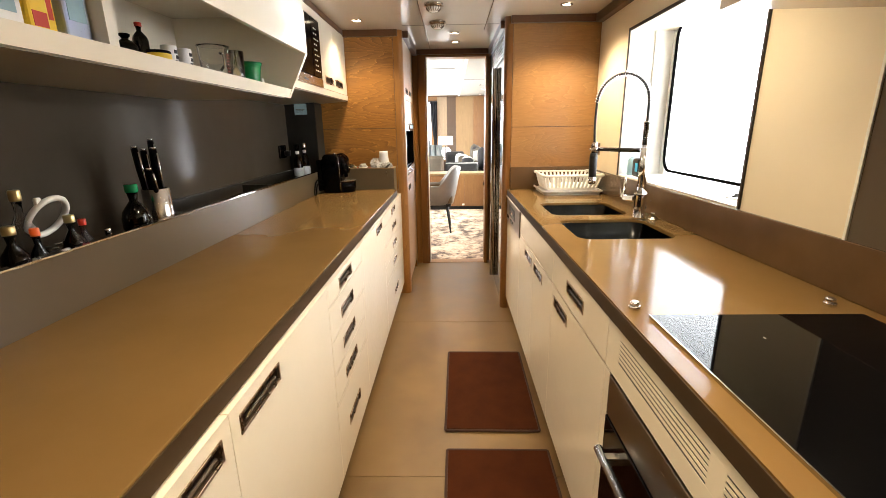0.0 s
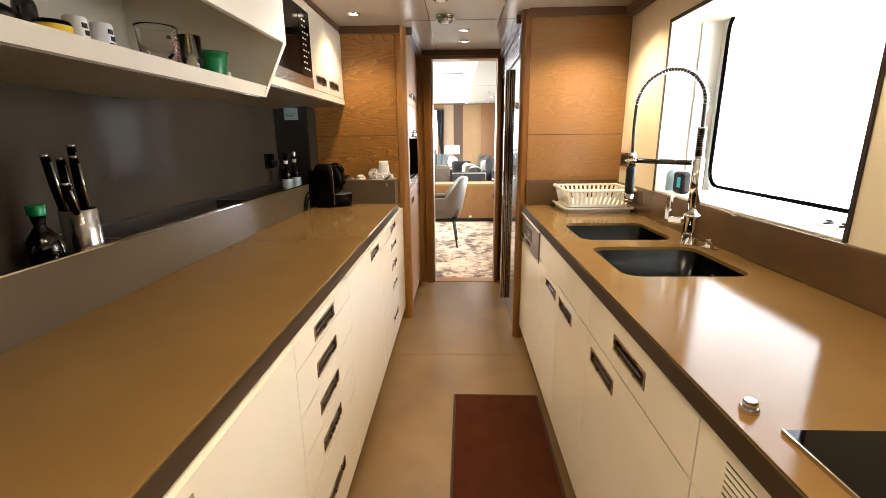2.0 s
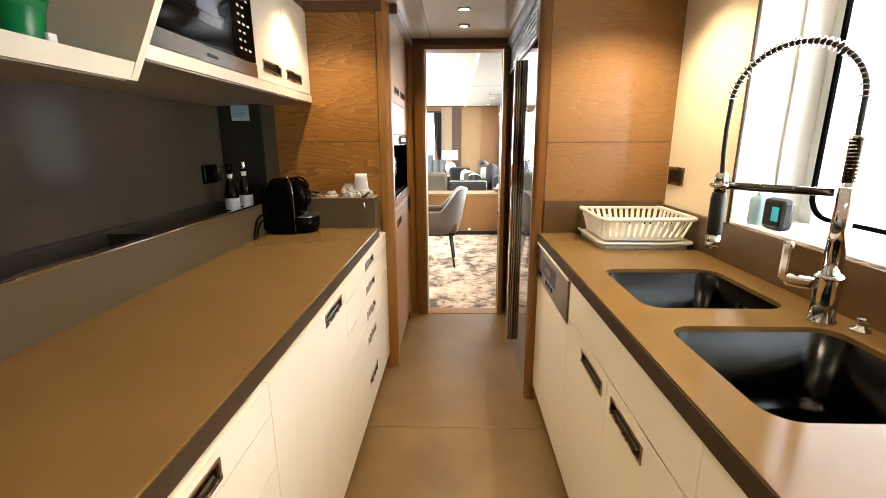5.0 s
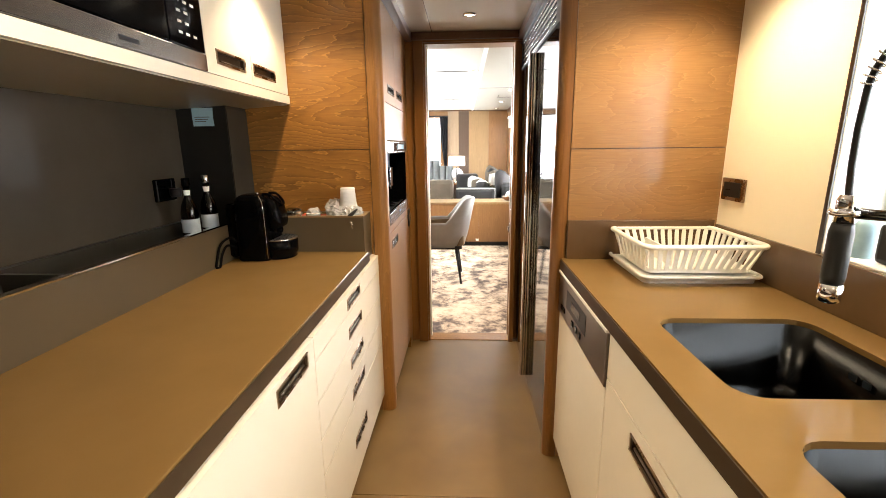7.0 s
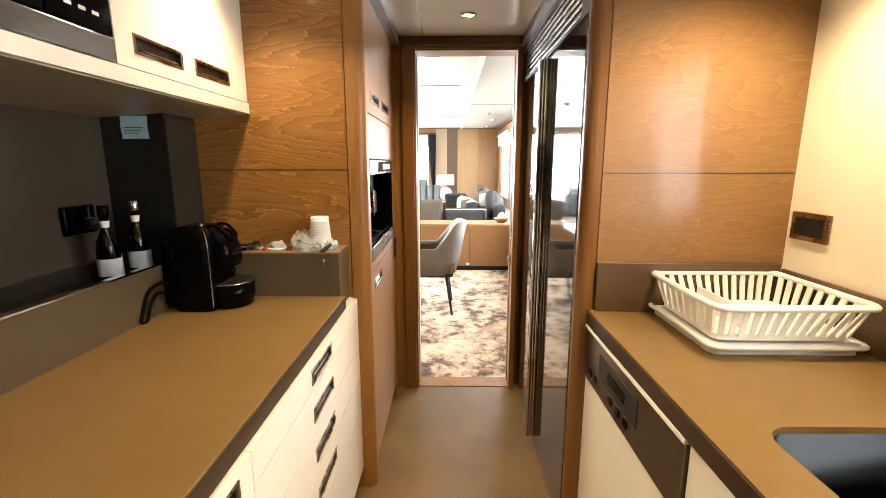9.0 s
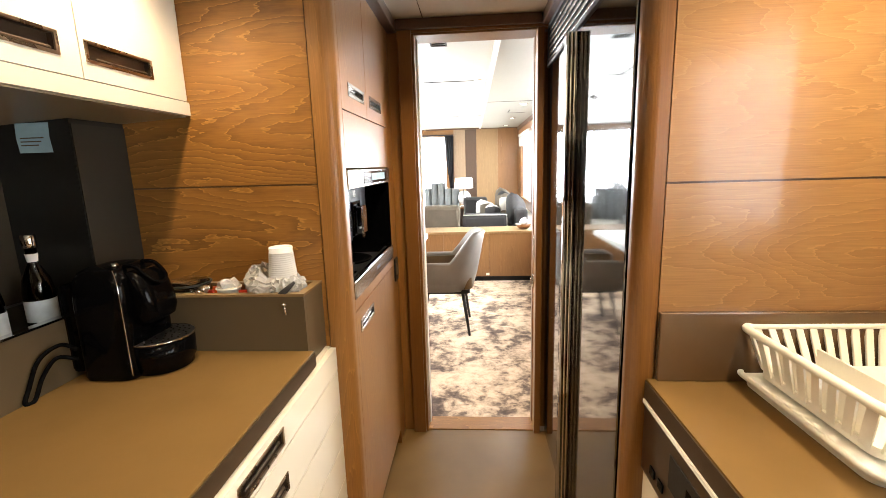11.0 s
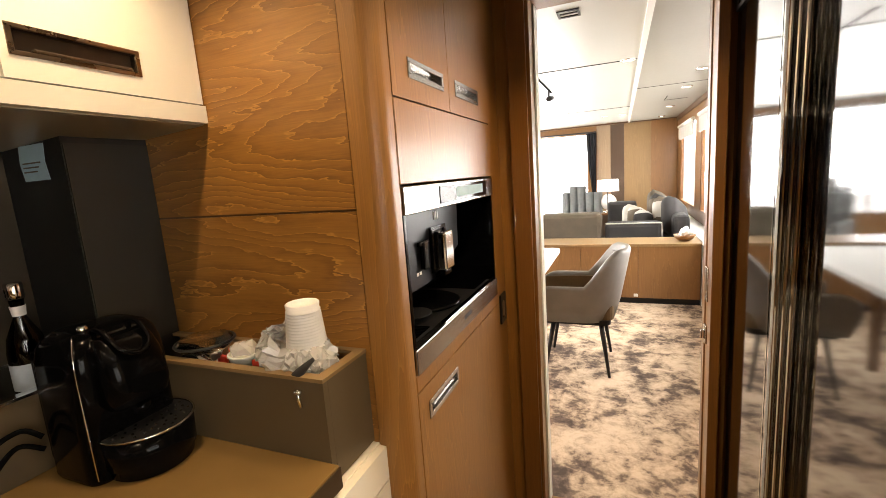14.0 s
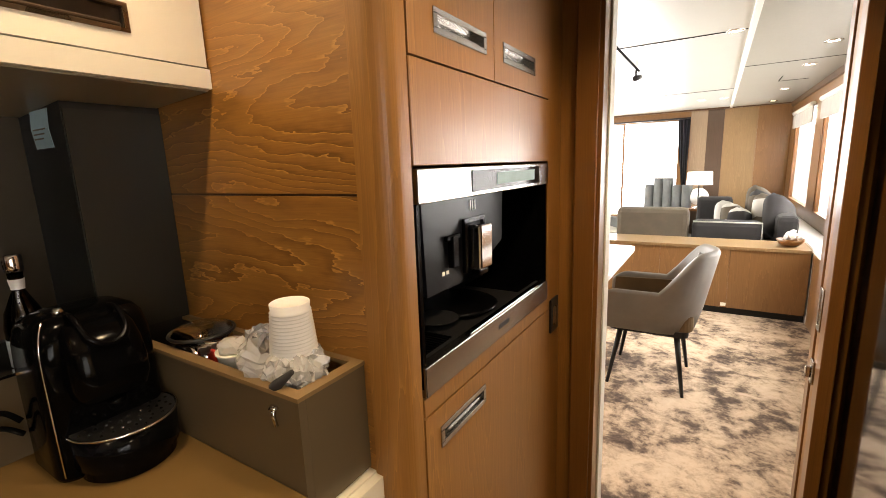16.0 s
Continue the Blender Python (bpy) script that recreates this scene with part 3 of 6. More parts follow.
U2 = -0.744
unit2 = thing("wall_cabinet", "cream lacquered wall cabinet with two doors beside the microwave", "wall cabinet", (-0.95, 2.85, 1.545))
tm = Matrix.Translation(-unit2.location)
part("bottom_board", prism(bmesh.new(), [(LW + 0.003, 1.5205), (U2 + 0.004, 1.5455), (U2 + 0.004, 1.581), (LW + 0.003, 1.581)], 2.1125, 3.5295), CREAM, unit2).matrix_basis = tm
# Thin plate added below the board, coloured as if shaded.
part("underside", prism(bmesh.new(), [(LW + 0.004, 1.5165), (U2 - 0.010, 1.5420), (U2 - 0.010, 1.5447), (LW + 0.004, 1.5200)], 2.114, 3.528), SHADED_UNDERSIDE, unit2, "underside plate, shade put in its taupe colour").matrix_basis = tm
part("body", boxes((-0.950, U2 - 0.0185, 2.892, 3.5295, 1.582, CEIL - 0.035)), CREAM, unit2).matrix_basis = tm
part("top_panel", boxes((-0.950, U2, 2.1125, 2.888, 1.955, CEIL - 0.035)), CREAM, unit2).matrix_basis = tm
for a, b, h0, h1 in ((2.890, 3.190, 2.955, 3.138), (3.190, 3.5285, 3.208, 3.396)):
    panel_front(unit2, "door", U2, 1, a, b, 1.583, CEIL - 0.036, CREAM, (h0, h1, 1.624, 1.660)).matrix_basis = tm
micro = thing("microwave_oven", "built-in black glass microwave with brushed steel trim", "microwave", (-0.952, 2.52, 1.584))
tm = Matrix.Translation(-micro.location)
part("body", boxes((LW + 0.03, U2 - 0.02, 2.145, 2.884, 1.584, 1.950)), BLACK_MATT, micro).matrix_basis = tm
part("lower_trim", boxes((U2 - 0.0195, U2 + 0.004, 2.140, 2.887, 1.584, 1.633), bevel=0.002), STEEL, micro, "brushed steel strip").matrix_basis = tm
part("door", boxes((U2 - 0.0195, U2 + 0.002, 2.140, 2.720, 1.636, 1.950), bevel=0.003), BLACK, micro, "black glass door").matrix_basis = tm
part("window", boxes((U2 + 0.0021, U2 + 0.003, 2.20, 2.64, 1.70, 1.90)), HOB, micro).matrix_basis = tm
part("control_panel", boxes((U2 - 0.0195, U2 + 0.002, 2.723, 2.887, 1.636, 1.950), bevel=0.003), BLACK, micro, "black key panel").matrix_basis = tm
part("nameplate", boxes((U2 + 0.004, U2 + 0.0046, 2.53, 2.595, 1.600, 1.611)), BLACK_MATT, micro).matrix_basis = tm
for r in range(9):
    for c in range(2 if r % 3 else 3):
        part("key_mark", boxes((U2 + 0.0021, U2 + 0.0029, 2.765 + 0.034 * c, 2.782 + 0.034 * c, 1.668 + 0.028 * r, 1.675 + 0.028 * r)), PLASTIC, micro).matrix_basis = tm

# cornice between ceiling and units
cor = bmesh.new()
for d in ((UF - 0.02, UF + 0.002, BACK, 2.112), (U2 - 0.02, U2 + 0.002, 2.114, 3.53)):
    box(cor, *d, CEIL - 0.0345, CEIL - 0.001)
box(cor, LW + 0.02, -0.350, 3.505, 3.529, CEIL - 0.045, CEIL - 0.001)
box(cor, RW - 0.05, RW - 0.001, 1.58, 3.17, CEIL - 0.055, CEIL - 0.001, bevel=0.006)
box(cor, 0.430, RW - 0.001, 3.172, 3.199, CEIL - 0.045, CEIL - 0.001)
box(cor, -0.318, -0.275, 3.56, 4.395, CEIL - 0.050, CEIL - 0.001, bevel=0.004)
box(cor, 0.375, 0.418, 3.31, 4.395, CEIL - 0.050, CEIL - 0.001, bevel=0.004)
box(cor, -0.275, 0.375, 4.355, 4.399, CEIL - 0.045, CEIL - 0.001, bevel=0.004)
structure("trim_cornice", cor, WOOD_CORNICE, "dark teak cornice under the ceiling", "trim")

# ---- wood panels, pillars, tall cabinet ----
wp = structure("wall_panel_west", boxes((-0.951, -0.3885, 3.5312, 3.60, 0.0, 1.3405), (-0.951, -0.3885, 3.5312, 3.60, 1.3450, CEIL)), WOOD, "teak veneered panel with one joint and flowing grain", "wall")
part("joint", boxes((-0.951, -0.389, 3.5335, 3.60, 1.3406, 1.3449)), WOOD_CORNICE, wp)
part("groove", boxes((-0.3883, -0.3847, 3.536, 3.58, 0.0, CEIL - 0.001)), WOOD_CORNICE, wp, "dark groove beside the post")
structure("pillar_west", prism(bmesh.new(), [(-0.3845, 3.527)] + [(-0.352 + 0.036 * math.sin(radians(a)), 3.561 - 0.036 * math.cos(radians(a))) for a in range(0, 91, 10)] + [(-0.316, 3.583), (-0.3845, 3.583)], 0.0, CEIL, "z"), WOOD_UP, "rounded teak corner post", "pillar")
structure("wall_strip_west", boxes((-0.9518, -0.948, 3.358, 3.530, 1.06, 1.5165)), DARK_STRIP, "grey-brown strip on the column", "wall")
wp = structure("wall_panel_east", boxes((0.4502, RW, 3.2, 3.30, 0, 1.3345), (0.4502, RW, 3.2, 3.30, 1.3390, CEIL)), WOOD_EAST, "teak veneered panel with one joint and flowing grain", "wall")
part("joint", boxes((0.451, RW, 3.2025, 3.30, 1.3346, 1.3389)), WOOD_CORNICE, wp)
part("groove", boxes((0.4467, 0.4500, 3.205, 3.24, 0.0, CEIL - 0.001)), WOOD_CORNICE, wp, "dark groove beside the post")
structure("pillar_east", prism(bmesh.new(), [(0.4465, 3.197), (0.4465, 3.242), (0.400, 3.242), (0.394, 3.236)] + [(0.424 - 0.030 * math.cos(radians(a)), 3.227 - 0.030 * math.sin(radians(a))) for a in range(0, 91, 10)], 0.0, CEIL, "z"), WOOD_FRAME, "rounded teak corner post", "pillar")

TX = -0.318
tall = thing("tall_cabinet", "tall teak cabinet holding the built-in coffee maker", "cabinet", (-0.66, 3.96, 0))
tm = Matrix.Translation(-tall.location)
T0, T1 = 3.590, 4.275
for nm, d, mt in (("body", (-1.1, TX - 0.30, T0, T1, 0.085, CEIL), WOOD_TRIM), ("plinth", (-1.1, TX - 0.05, T0, T1, 0, 0.085), WOOD_TRIM), ("upper_carcass", (TX - 0.30, TX - 0.019, T0, T1, 1.42, CEIL), WOOD_TRIM), ("lower_carcass", (TX - 0.30, TX - 0.019, T0, T1, 0.085, 0.965), WOOD_TRIM)):
    part(nm, boxes(d), mt, tall).matrix_basis = tm
for nm, a, b, c, d, pull in (
    ("door", T0, 3.906, 1.557, CEIL - 0.002, (3.674, 3.858, 1.611, 1.637)), ("door", 3.906, T1, 1.557, CEIL - 0.002, (3.958, 4.144, 1.611, 1.638)),
    ("blank_panel", T0, T1, 1.384, 1.557, None), ("rail", T0, T1, 0.933, 0.972, None), ("door", T0, T1, 0.095, 0.933, (3.648, 3.826, 0.855, 0.884))):
    f = panel_front(tall, nm, TX, 1, a, b, c, d, WOOD_UP, pull, metal=STEEL if pull else None, frame_w=0.008)
    f.matrix_basis = tm
part("end_stile", boxes((-1.1, TX - 0.004, T1 + 0.001, 4.398, 0.0, CEIL)), WOOD_UP, tall).matrix_basis = tm
switch = thing("light_switch", "dark framed light switch on the teak stile", "switch", (TX - 0.004, 4.335, 0.90))
part("plate", boxes((0, 0.008, -0.036, 0.036, -0.055, 0.055), bevel=0.003), BLACK_MATT, switch)
part("rocker", boxes((0.008, 0.012, -0.022, -0.002, -0.03, 0.03), bevel=0.002), BRONZE, switch)
part("rocker", boxes((0.008, 0.012, 0.002, 0.022, -0.03, 0.03), bevel=0.002), BRONZE_DARK, switch)

coffee = thing("built_in_coffee_maker", "built-in coffee maker, black niche with brushed steel panels", "coffee maker", (TX - 0.15, 3.93, 0.974))
tm = Matrix.Translation(-coffee.location)
C0, C1, CX = 3.594, 4.258, TX + 0.004
for nm, bm, mt, lb in (
    ("control_panel", boxes((TX - 0.02, CX, C0, C1, 1.322, 1.381), bevel=0.002), STEEL, "brushed steel control strip"),
    ("display", boxes((CX, CX + 0.002, 3.785, 4.175, 1.330, 1.374)), BLACK, "black display window"),
    ("display_screen", boxes((CX + 0.002, CX + 0.003, 3.90, 4.135, 1.340, 1.366)), PAPER, "pale display"),
    ("back_panel", boxes((TX - 0.24, TX - 0.225, C0, C1, 0.99, 1.322)), COFFEE_BLACK, ""),
    ("side_panel", boxes((TX - 0.225, TX - 0.001, C0, C0 + 0.010, 0.99, 1.3215)), BLACK, ""),
    ("side_panel", boxes((TX - 0.225, TX - 0.001, C1 - 0.010, C1, 0.99, 1.3215)), BLACK, ""),
    ("lower_panel", boxes((TX - 0.02, CX, C0, C1, 0.974, 1.032), bevel=0.002), STEEL, "brushed steel drip drawer front"),
    ("nameplate", boxes((CX, CX + 0.0008, 3.905, 3.965, 0.998, 1.009)), BLACK_MATT, ""),
    ("drawer_edge", boxes((CX - 0.012, CX + 0.002, 3.76, 4.17, 1.0325, 1.040), bevel=0.001), CHROME, "polished edge"),
    ("drip_tray", boxes((TX - 0.224, TX - 0.021, C0 + 0.0105, C1 - 0.0105, 1.00, 1.030)), BLACK_MATT, ""),
    ("brewing_unit", prism(bmesh.new(), [(3.725, 1.115), (3.86, 1.115), (3.89, 1.130), (3.98, 1.130), (4.06, 1.165), (4.10, 1.180), (4.11, 1.3205), (3.715, 1.3205)], TX - 0.2245, TX - 0.075, "x"), COFFEE_BLACK, "blue-black brewing block"),
    ("nozzle_recess", boxes((TX - 0.0745, TX - 0.066, 3.878, 3.888, 1.135, 1.262), (TX - 0.0745, TX - 0.066, 3.972, 3.982, 1.135, 1.262), (TX - 0.0745, TX - 0.066, 3.8885, 3.9715, 1.252, 1.262)), BLACK, "raised black frame"),
    ("nozzle", boxes((TX - 0.0745, TX - 0.036, 3.898, 3.962, 1.138, 1.246), bevel=0.006), CHROME, "chrome coffee spout"),
    ("spout_tip", boxes((TX - 0.066, TX - 0.044, 3.906, 3.954, 1.122, 1.1375), bevel=0.003), BLACK, ""),
    ("steam_lever", boxes((TX - 0.0745, TX - 0.060, 3.812, 3.838, 1.160, 1.232), (TX - 0.0745, TX - 0.064, 3.796, 3.854, 1.222, 1.234), bevel=0.003), BLACK, "black lever"),
    ("side_door", boxes((TX - 0.150, TX - 0.140, C0 + 0.0105, 3.712, 1.032, 1.3205)), BLACK, "narrow black side flap"),
):
    part(nm, bm, mt, coffee, lb).matrix_basis = tm
for i in range(14):
    for yy in (C0 + 0.014 + 0.010 * i, C1 - 0.018 - 0.010 * i):
        part("grille_bar", boxes((TX - 0.20, TX - 0.03, yy, yy + 0.004, 1.0302, 1.034)), BLACK, coffee).matrix_basis = tm
for q in ((3.785, 3.795, 1.148, 1.156), (3.802, 3.812, 1.148, 1.156), (3.918, 3.922, 1.278, 1.302), (3.930, 3.934, 1.278, 1.302), (3.942, 3.946, 1.278, 1.302)):
    part("button_mark", boxes((TX - 0.0748, TX - 0.073, *q)), PLASTIC, coffee).matrix_basis = tm
part("cup_plate", lathe(bmesh.new(), [(0.115, 0), (0.118, 0.006), (0.110, 0.009)], TX - 0.14, 3.93, 1.034, 28), BLACK, coffee, "round black cup plate").matrix_basis = tm
part("cup_well", lathe(bmesh.new(), [(0.052, 0), (0.052, 0.0015)], TX - 0.105, 3.80, 1.044, 20), BLACK_MATT, coffee).matrix_basis = tm

# ---- right base units, dishwasher, oven ----
ZR = RT - 0.045
base_unit(RF, -1, 1.730, 2.595, ZR, "cream lacquered sink cabinet with two doors", [
    ("blank_panel", 1.730, 2.595, 0.728, ZR - 0.002, None), ("door", 2.165, 2.595, 0.095, 0.727, (2.205, 2.400, 0.652, 0.688)), ("door", 1.730, 2.165, 0.095, 0.727, (1.935, 2.125, 0.652, 0.688))], RW - 0.002, body_top=0.66)
base_unit(RF, -1, 1.100, 1.730, ZR, "cream lacquered base cabinet with drawer over door", [
    ("drawer_front", 1.100, 1.730, 0.728, ZR - 0.002, (1.318, 1.508, 0.777, 0.812)), ("door", 1.100, 1.730, 0.095, 0.727, (1.495, 1.687, 0.651, 0.686))], RW - 0.002, body_top=0.66)
base_unit(RF, -1, BACK, -0.10, ZR, "cream lacquered long base cabinet", [("door", BACK, -0.10, 0.095, ZR - 0.002, None)], RW - 0.002)
dish = thing("dishwasher", "dishwasher with dark brushed steel control strip and cream door", "dishwasher", (0.73, 2.90, 0))
tm = Matrix.Translation(-dish.location)
for nm, bm, mt, lb in (
    ("body", boxes((RF + 0.019, RW - 0.002, 2.596, 3.198, 0.085, ZR)), BLACK_MATT, ""),
    ("plinth", boxes((RF + 0.07, RW - 0.002, 2.596, 3.198, 0, 0.085)), WOOD_TRIM, ""),
    ("door", boxes((RF, RF + 0.0185, 2.598, 3.196, 0.095, 0.693), bevel=0.0015), CREAM, ""),
    ("control_panel", boxes((RF - 0.006, RF + 0.0185, 2.598, 3.196, 0.696, 0.856), bevel=0.003), BRONZE_STEEL, "dark brushed steel control strip"),
    ("grip", boxes((RF - 0.0075, RF - 0.0055, 2.80, 3.06, 0.755, 0.825)), BLACK_MATT, "dark grip recess"),
    ("top_edge", boxes((RF - 0.010, RF + 0.010, 2.598, 3.196, 0.8565, 0.866), bevel=0.001), PLASTIC, ""),
):
    part(nm, bm, mt, dish, lb).matrix_basis = tm
for i, yy in enumerate((2.86, 2.91, 2.96, 3.09, 3.13)):
    part("button", boxes((RF - 0.010, RF - 0.0058, yy - 0.012, yy + 0.012, 0.722, 0.742), bevel=0.002), BLACK, dish).matrix_basis = tm
part("display", boxes((RF - 0.0085, RF - 0.0077, 2.87, 2.99, 0.775, 0.805)), BLACK, dish).matrix_basis = tm

oven_top = thing("vent_panel_unit", "cream slotted panel over the built-in oven", "vent panel", (0.73, 0.5, 0.728))
tm = Matrix.Translation(-oven_top.location)
for nm, y0, y1, z0, z1 in (("panel_top", -0.10, 1.098, 0.843, ZR - 0.002), ("panel_bottom", -0.10, 1.098, 0.729, 0.7755), ("panel_end", 1.020, 1.098, 0.776, 0.8428), ("panel_middle", 0.597, 0.640, 0.776, 0.8428), ("panel_end", -0.10, 0.215, 0.776, 0.8428)):
    part(nm, boxes((RF, RF + 0.0012, y0, y1, z0, z1)), CREAM, oven_top).matrix_basis = tm
for y0, y1 in ((0.6405, 1.0195), (0.2155, 0.5965)):
    for k in range(6):
        z = 0.7815 + 0.0112 * k
        part("slat", boxes((RF, RF + 0.0012, y0, y1, z, z + 0.0068)), CREAM, oven_top).matrix_basis = tm
part("vent_backing", boxes((RF + 0.0016, RF + 0.03, -0.10, 1.098, 0.729, ZR - 0.002)), BLACK_MATT, oven_top).matrix_basis = tm
oven = thing("oven", "built-in black glass oven with steel bar handle", "oven", (0.73, 0.6, 0))
tm = Matrix.Translation(-oven.location)
for nm, bm, mt, lb in (
    ("body", boxes((RF + 0.02, RW - 0.002, -0.098, 1.060, 0.085, 0.724)), BLACK_MATT, ""),
    ("plinth", boxes((RF + 0.07, RW - 0.002, -0.098, 1.098, 0, 0.085)), WOOD_TRIM, ""),
    ("side_filler", boxes((RF, RF + 0.03, 1.064, 1.098, 0.095, 0.726)), CREAM, ""),
    ("control_panel", boxes((RF - 0.002, RF + 0.0195, -0.098, 1.060, 0.610, 0.722), bevel=0.002), BRONZE_STEEL, "dark brushed steel control panel"),
    ("door", boxes((RF - 0.004, RF + 0.0195, -0.098, 1.060, 0.12, 0.606), bevel=0.003), HOB, "black glass door"),
    ("handle", tube(boxes((RF - 0.045, RF - 0.004, 0.93, 0.95, 0.555, 0.575), (RF - 0.045, RF - 0.004, 0.31, 0.33, 0.555, 0.575)), [(RF - 0.045, 0.28, 0.565), (RF - 0.045, 0.98, 0.565)], 0.011, 12), STEEL, "steel bar handle"),
):
    part(nm, bm, mt, oven, lb).matrix_basis = tm

# right worktop with two sink openings
S1 = (0.535, 0.910, 2.200, 2.572)
S2 = (0.530, 0.915, 1.712, 2.085)


def slab_with_holes(x0, x1, y0, y1, z0, z1, holes, r):
    bm = bmesh.new()
    loops = []
    for pts in [[(x0, y0), (x1, y0), (x1, y1), (x0, y1)]] + [rounded(a, b, c, d, r) for a, b, c, d in holes]:
        vs = [bm.verts.new((a, b, z1)) for a, b in pts]
        loops += [bm.edges.new((vs[i], vs[(i + 1) % len(vs)])) for i in range(len(vs))]
    bmesh.ops.triangle_fill(bm, use_beauty=True, use_dissolve=False, edges=loops)
    ret = bmesh.ops.extrude_face_region(bm, geom=bm.faces[:])
    bmesh.ops.translate(bm, verts=[g for g in ret["geom"] if isinstance(g, bmesh.types.BMVert)], vec=(0, 0, z0 - z1))
    bmesh.ops.recalc_face_normals(bm, faces=bm.faces[:])
    return bm


wt = thing("worktop", "brown polished quartz worktop with two sink openings", "worktop", (0.73, 1.0, RT - 0.045))
tm = Matrix.Translation(-wt.location)
part("slab", slab_with_holes(RF - 0.004, RW - 0.002, BACK, 3.198, RT - 0.014, RT, [S1, S2], 0.055), STONE, wt).matrix_basis = tm
part("build_up", boxes((RF - 0.004, RF + 0.030, BACK, 3.198, RT - 0.045, RT - 0.0142)), STONE, wt).matrix_basis = tm
part("front_edge", boxes((RF - 0.007, RF - 0.0042, BACK, 3.197, RT - 0.0448, RT - 0.004)), STONE_FACE_SHADED, wt, "front edge, shade put in its dark brown").matrix_basis = tm
up = thing("upstand", "brown quartz upstand behind the worktop", "upstand", (RW - 0.014, 1.0, RT))
tm = Matrix.Translation(-up.location)
part("long_strip", boxes((RW - 0.014, RW - 0.001, BACK, 3.183, RT + 0.0005, 1.0515), bevel=0.002), STONE_EDGE, up).matrix_basis = tm
part("end_strip", boxes((0.450, RW - 0.015, 3.184, 3.1985, RT + 0.0005, 1.066), bevel=0.002), STONE_EDGE, up).matrix_basis = tm


def sink(S, label):
    x0, x1, y0, y1 = S
    top, depth = RT - 0.0145, 0.19
    s = thing("sink", label, "sink", ((x0 + x1) / 2, (y0 + y1) / 2, top - depth), "undermount sinks")
    tm = Matrix.Translation(-s.location)
    bm = bmesh.new()
    prev = None
    for inset, z, r in ((-0.016, top, 0.07), (0.0, top, 0.055), (0.006, top - depth + 0.03, 0.05), (0.022, top - depth + 0.008, 0.045), (0.04, top - depth, 0.04)):
        row = [bm.verts.new((a, b, z)) for a, b in rounded(x0 + inset, x1 - inset, y0 + inset, y1 - inset, r)]
        if prev:
            for i in range(len(row)):
                j = (i + 1) % len(row)
                bm.faces.new((prev[i], prev[j], row[j], row[i])).smooth = True
        prev = row
    bm.faces.new(prev)
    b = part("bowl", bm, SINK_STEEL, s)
    b.matrix_basis = tm
    sol = b.modifiers.new("thick", "SOLIDIFY")
    sol.thickness, sol.offset = 0.0015, 1
    part("drain", lathe(bmesh.new(), [(0.045, 0.0005), (0.045, 0.003), (0.030, 0.004), (0.026, 0.001)], (x0 + x1) / 2, (y0 + y1) / 2, top - depth, 24), CHROME, s, "chrome drain").matrix_basis = tm
    part("overflow", boxes((x1 - 0.010, x1 - 0.006, (y0 + y1) / 2 - 0.03, (y0 + y1) / 2 - 0.012, top - 0.06, top - 0.045), (x1 - 0.010, x1 - 0.006, (y0 + y1) / 2 + 0.005, (y0 + y1) / 2 + 0.023, top - 0.06, top - 0.045)), BLACK_MATT, s).matrix_basis = tm


sink(S1, "undermount steel sink bowl in the worktop beyond the tap")
sink(S2, "undermount steel sink bowl in the worktop before the tap")
hob = thing("hob", "black glass induction hob set on the worktop", "hob", (0.72, 0.60, RT))
part("glass", prism(bmesh.new(), rounded(-0.237, 0.238, -0.42, 0.385, 0.006, 2), 0.0005, 0.006, "z"), HOB, hob)
for hx, hy, w in ((0.10, 0.14, 0.006), (0.13, -0.02, 0.03), (-0.06, 0.27, 0.004)):
    part("zone_mark", boxes((hx, hx + 0.003, hy - w, hy + w, 0.0061, 0.0065)), LABEL_GREY, hob, "small grey cooking zone mark")
part("edge_trim", boxes((-0.2385, -0.236, -0.42, 0.385, 0.0004, 0.007)), STEEL, hob)


def button(x, y):
    b = thing("push_button", "small round chrome button in the worktop", "button", (x, y, RT), "worktop buttons")
    part("collar", lathe(bmesh.new(), [(0.0135, 0), (0.0135, 0.006), (0.012, 0.008), (0.011, 0.008)], seg=18), CHROME, b)
    part("cap", lathe(bmesh.new(), [(0.0105, 0.0081), (0.0105, 0.017), (0.008, 0.019)], seg=18), CHROME, b)


button(0.470, 1.038)
button(0.938, 1.050)
soap = thing("drain_knob", "small chrome drain control knob beside the tap", "knob", (0.962, 2.060, RT))
part("base", lathe(bmesh.new(), [(0.020, 0), (0.020, 0.006), (0.012, 0.010), (0.009, 0.022)], seg=18), CHROME, soap)
part("cap", lathe(bmesh.new(), [(0.012, 0.0221), (0.012, 0.032), (0.010, 0.036)], seg=18), CHROME, soap)

# spring tap
tap = thing("kitchen_tap", "tall chrome spring tap with black-grip spray head", "tap", (0.918, 2.118, RT))
tap.rotation_euler = (0, 0, radians(-50))
part("base", lathe(bmesh.new(), [(0.030, 0), (0.030, 0.006), (0.026, 0.010), (0.026, 0.105), (0.030, 0.108), (0.030, 0.118), (0.022, 0.122)], seg=22), CHROME, tap)
part("post", lathe(bmesh.new(), [(0.020, 0.1221), (0.019, 0.325)], seg=18), CHROME, tap)
part("lever_body", boxes((-0.085, -0.027, -0.014, 0.014, 0.075, 0.103), bevel=0.006), CHROME, tap)
part("lever", boxes((-0.100, -0.078, -0.010, 0.010, 0.085, 0.185), bevel=0.006), CHROME, tap, "upright chrome lever")
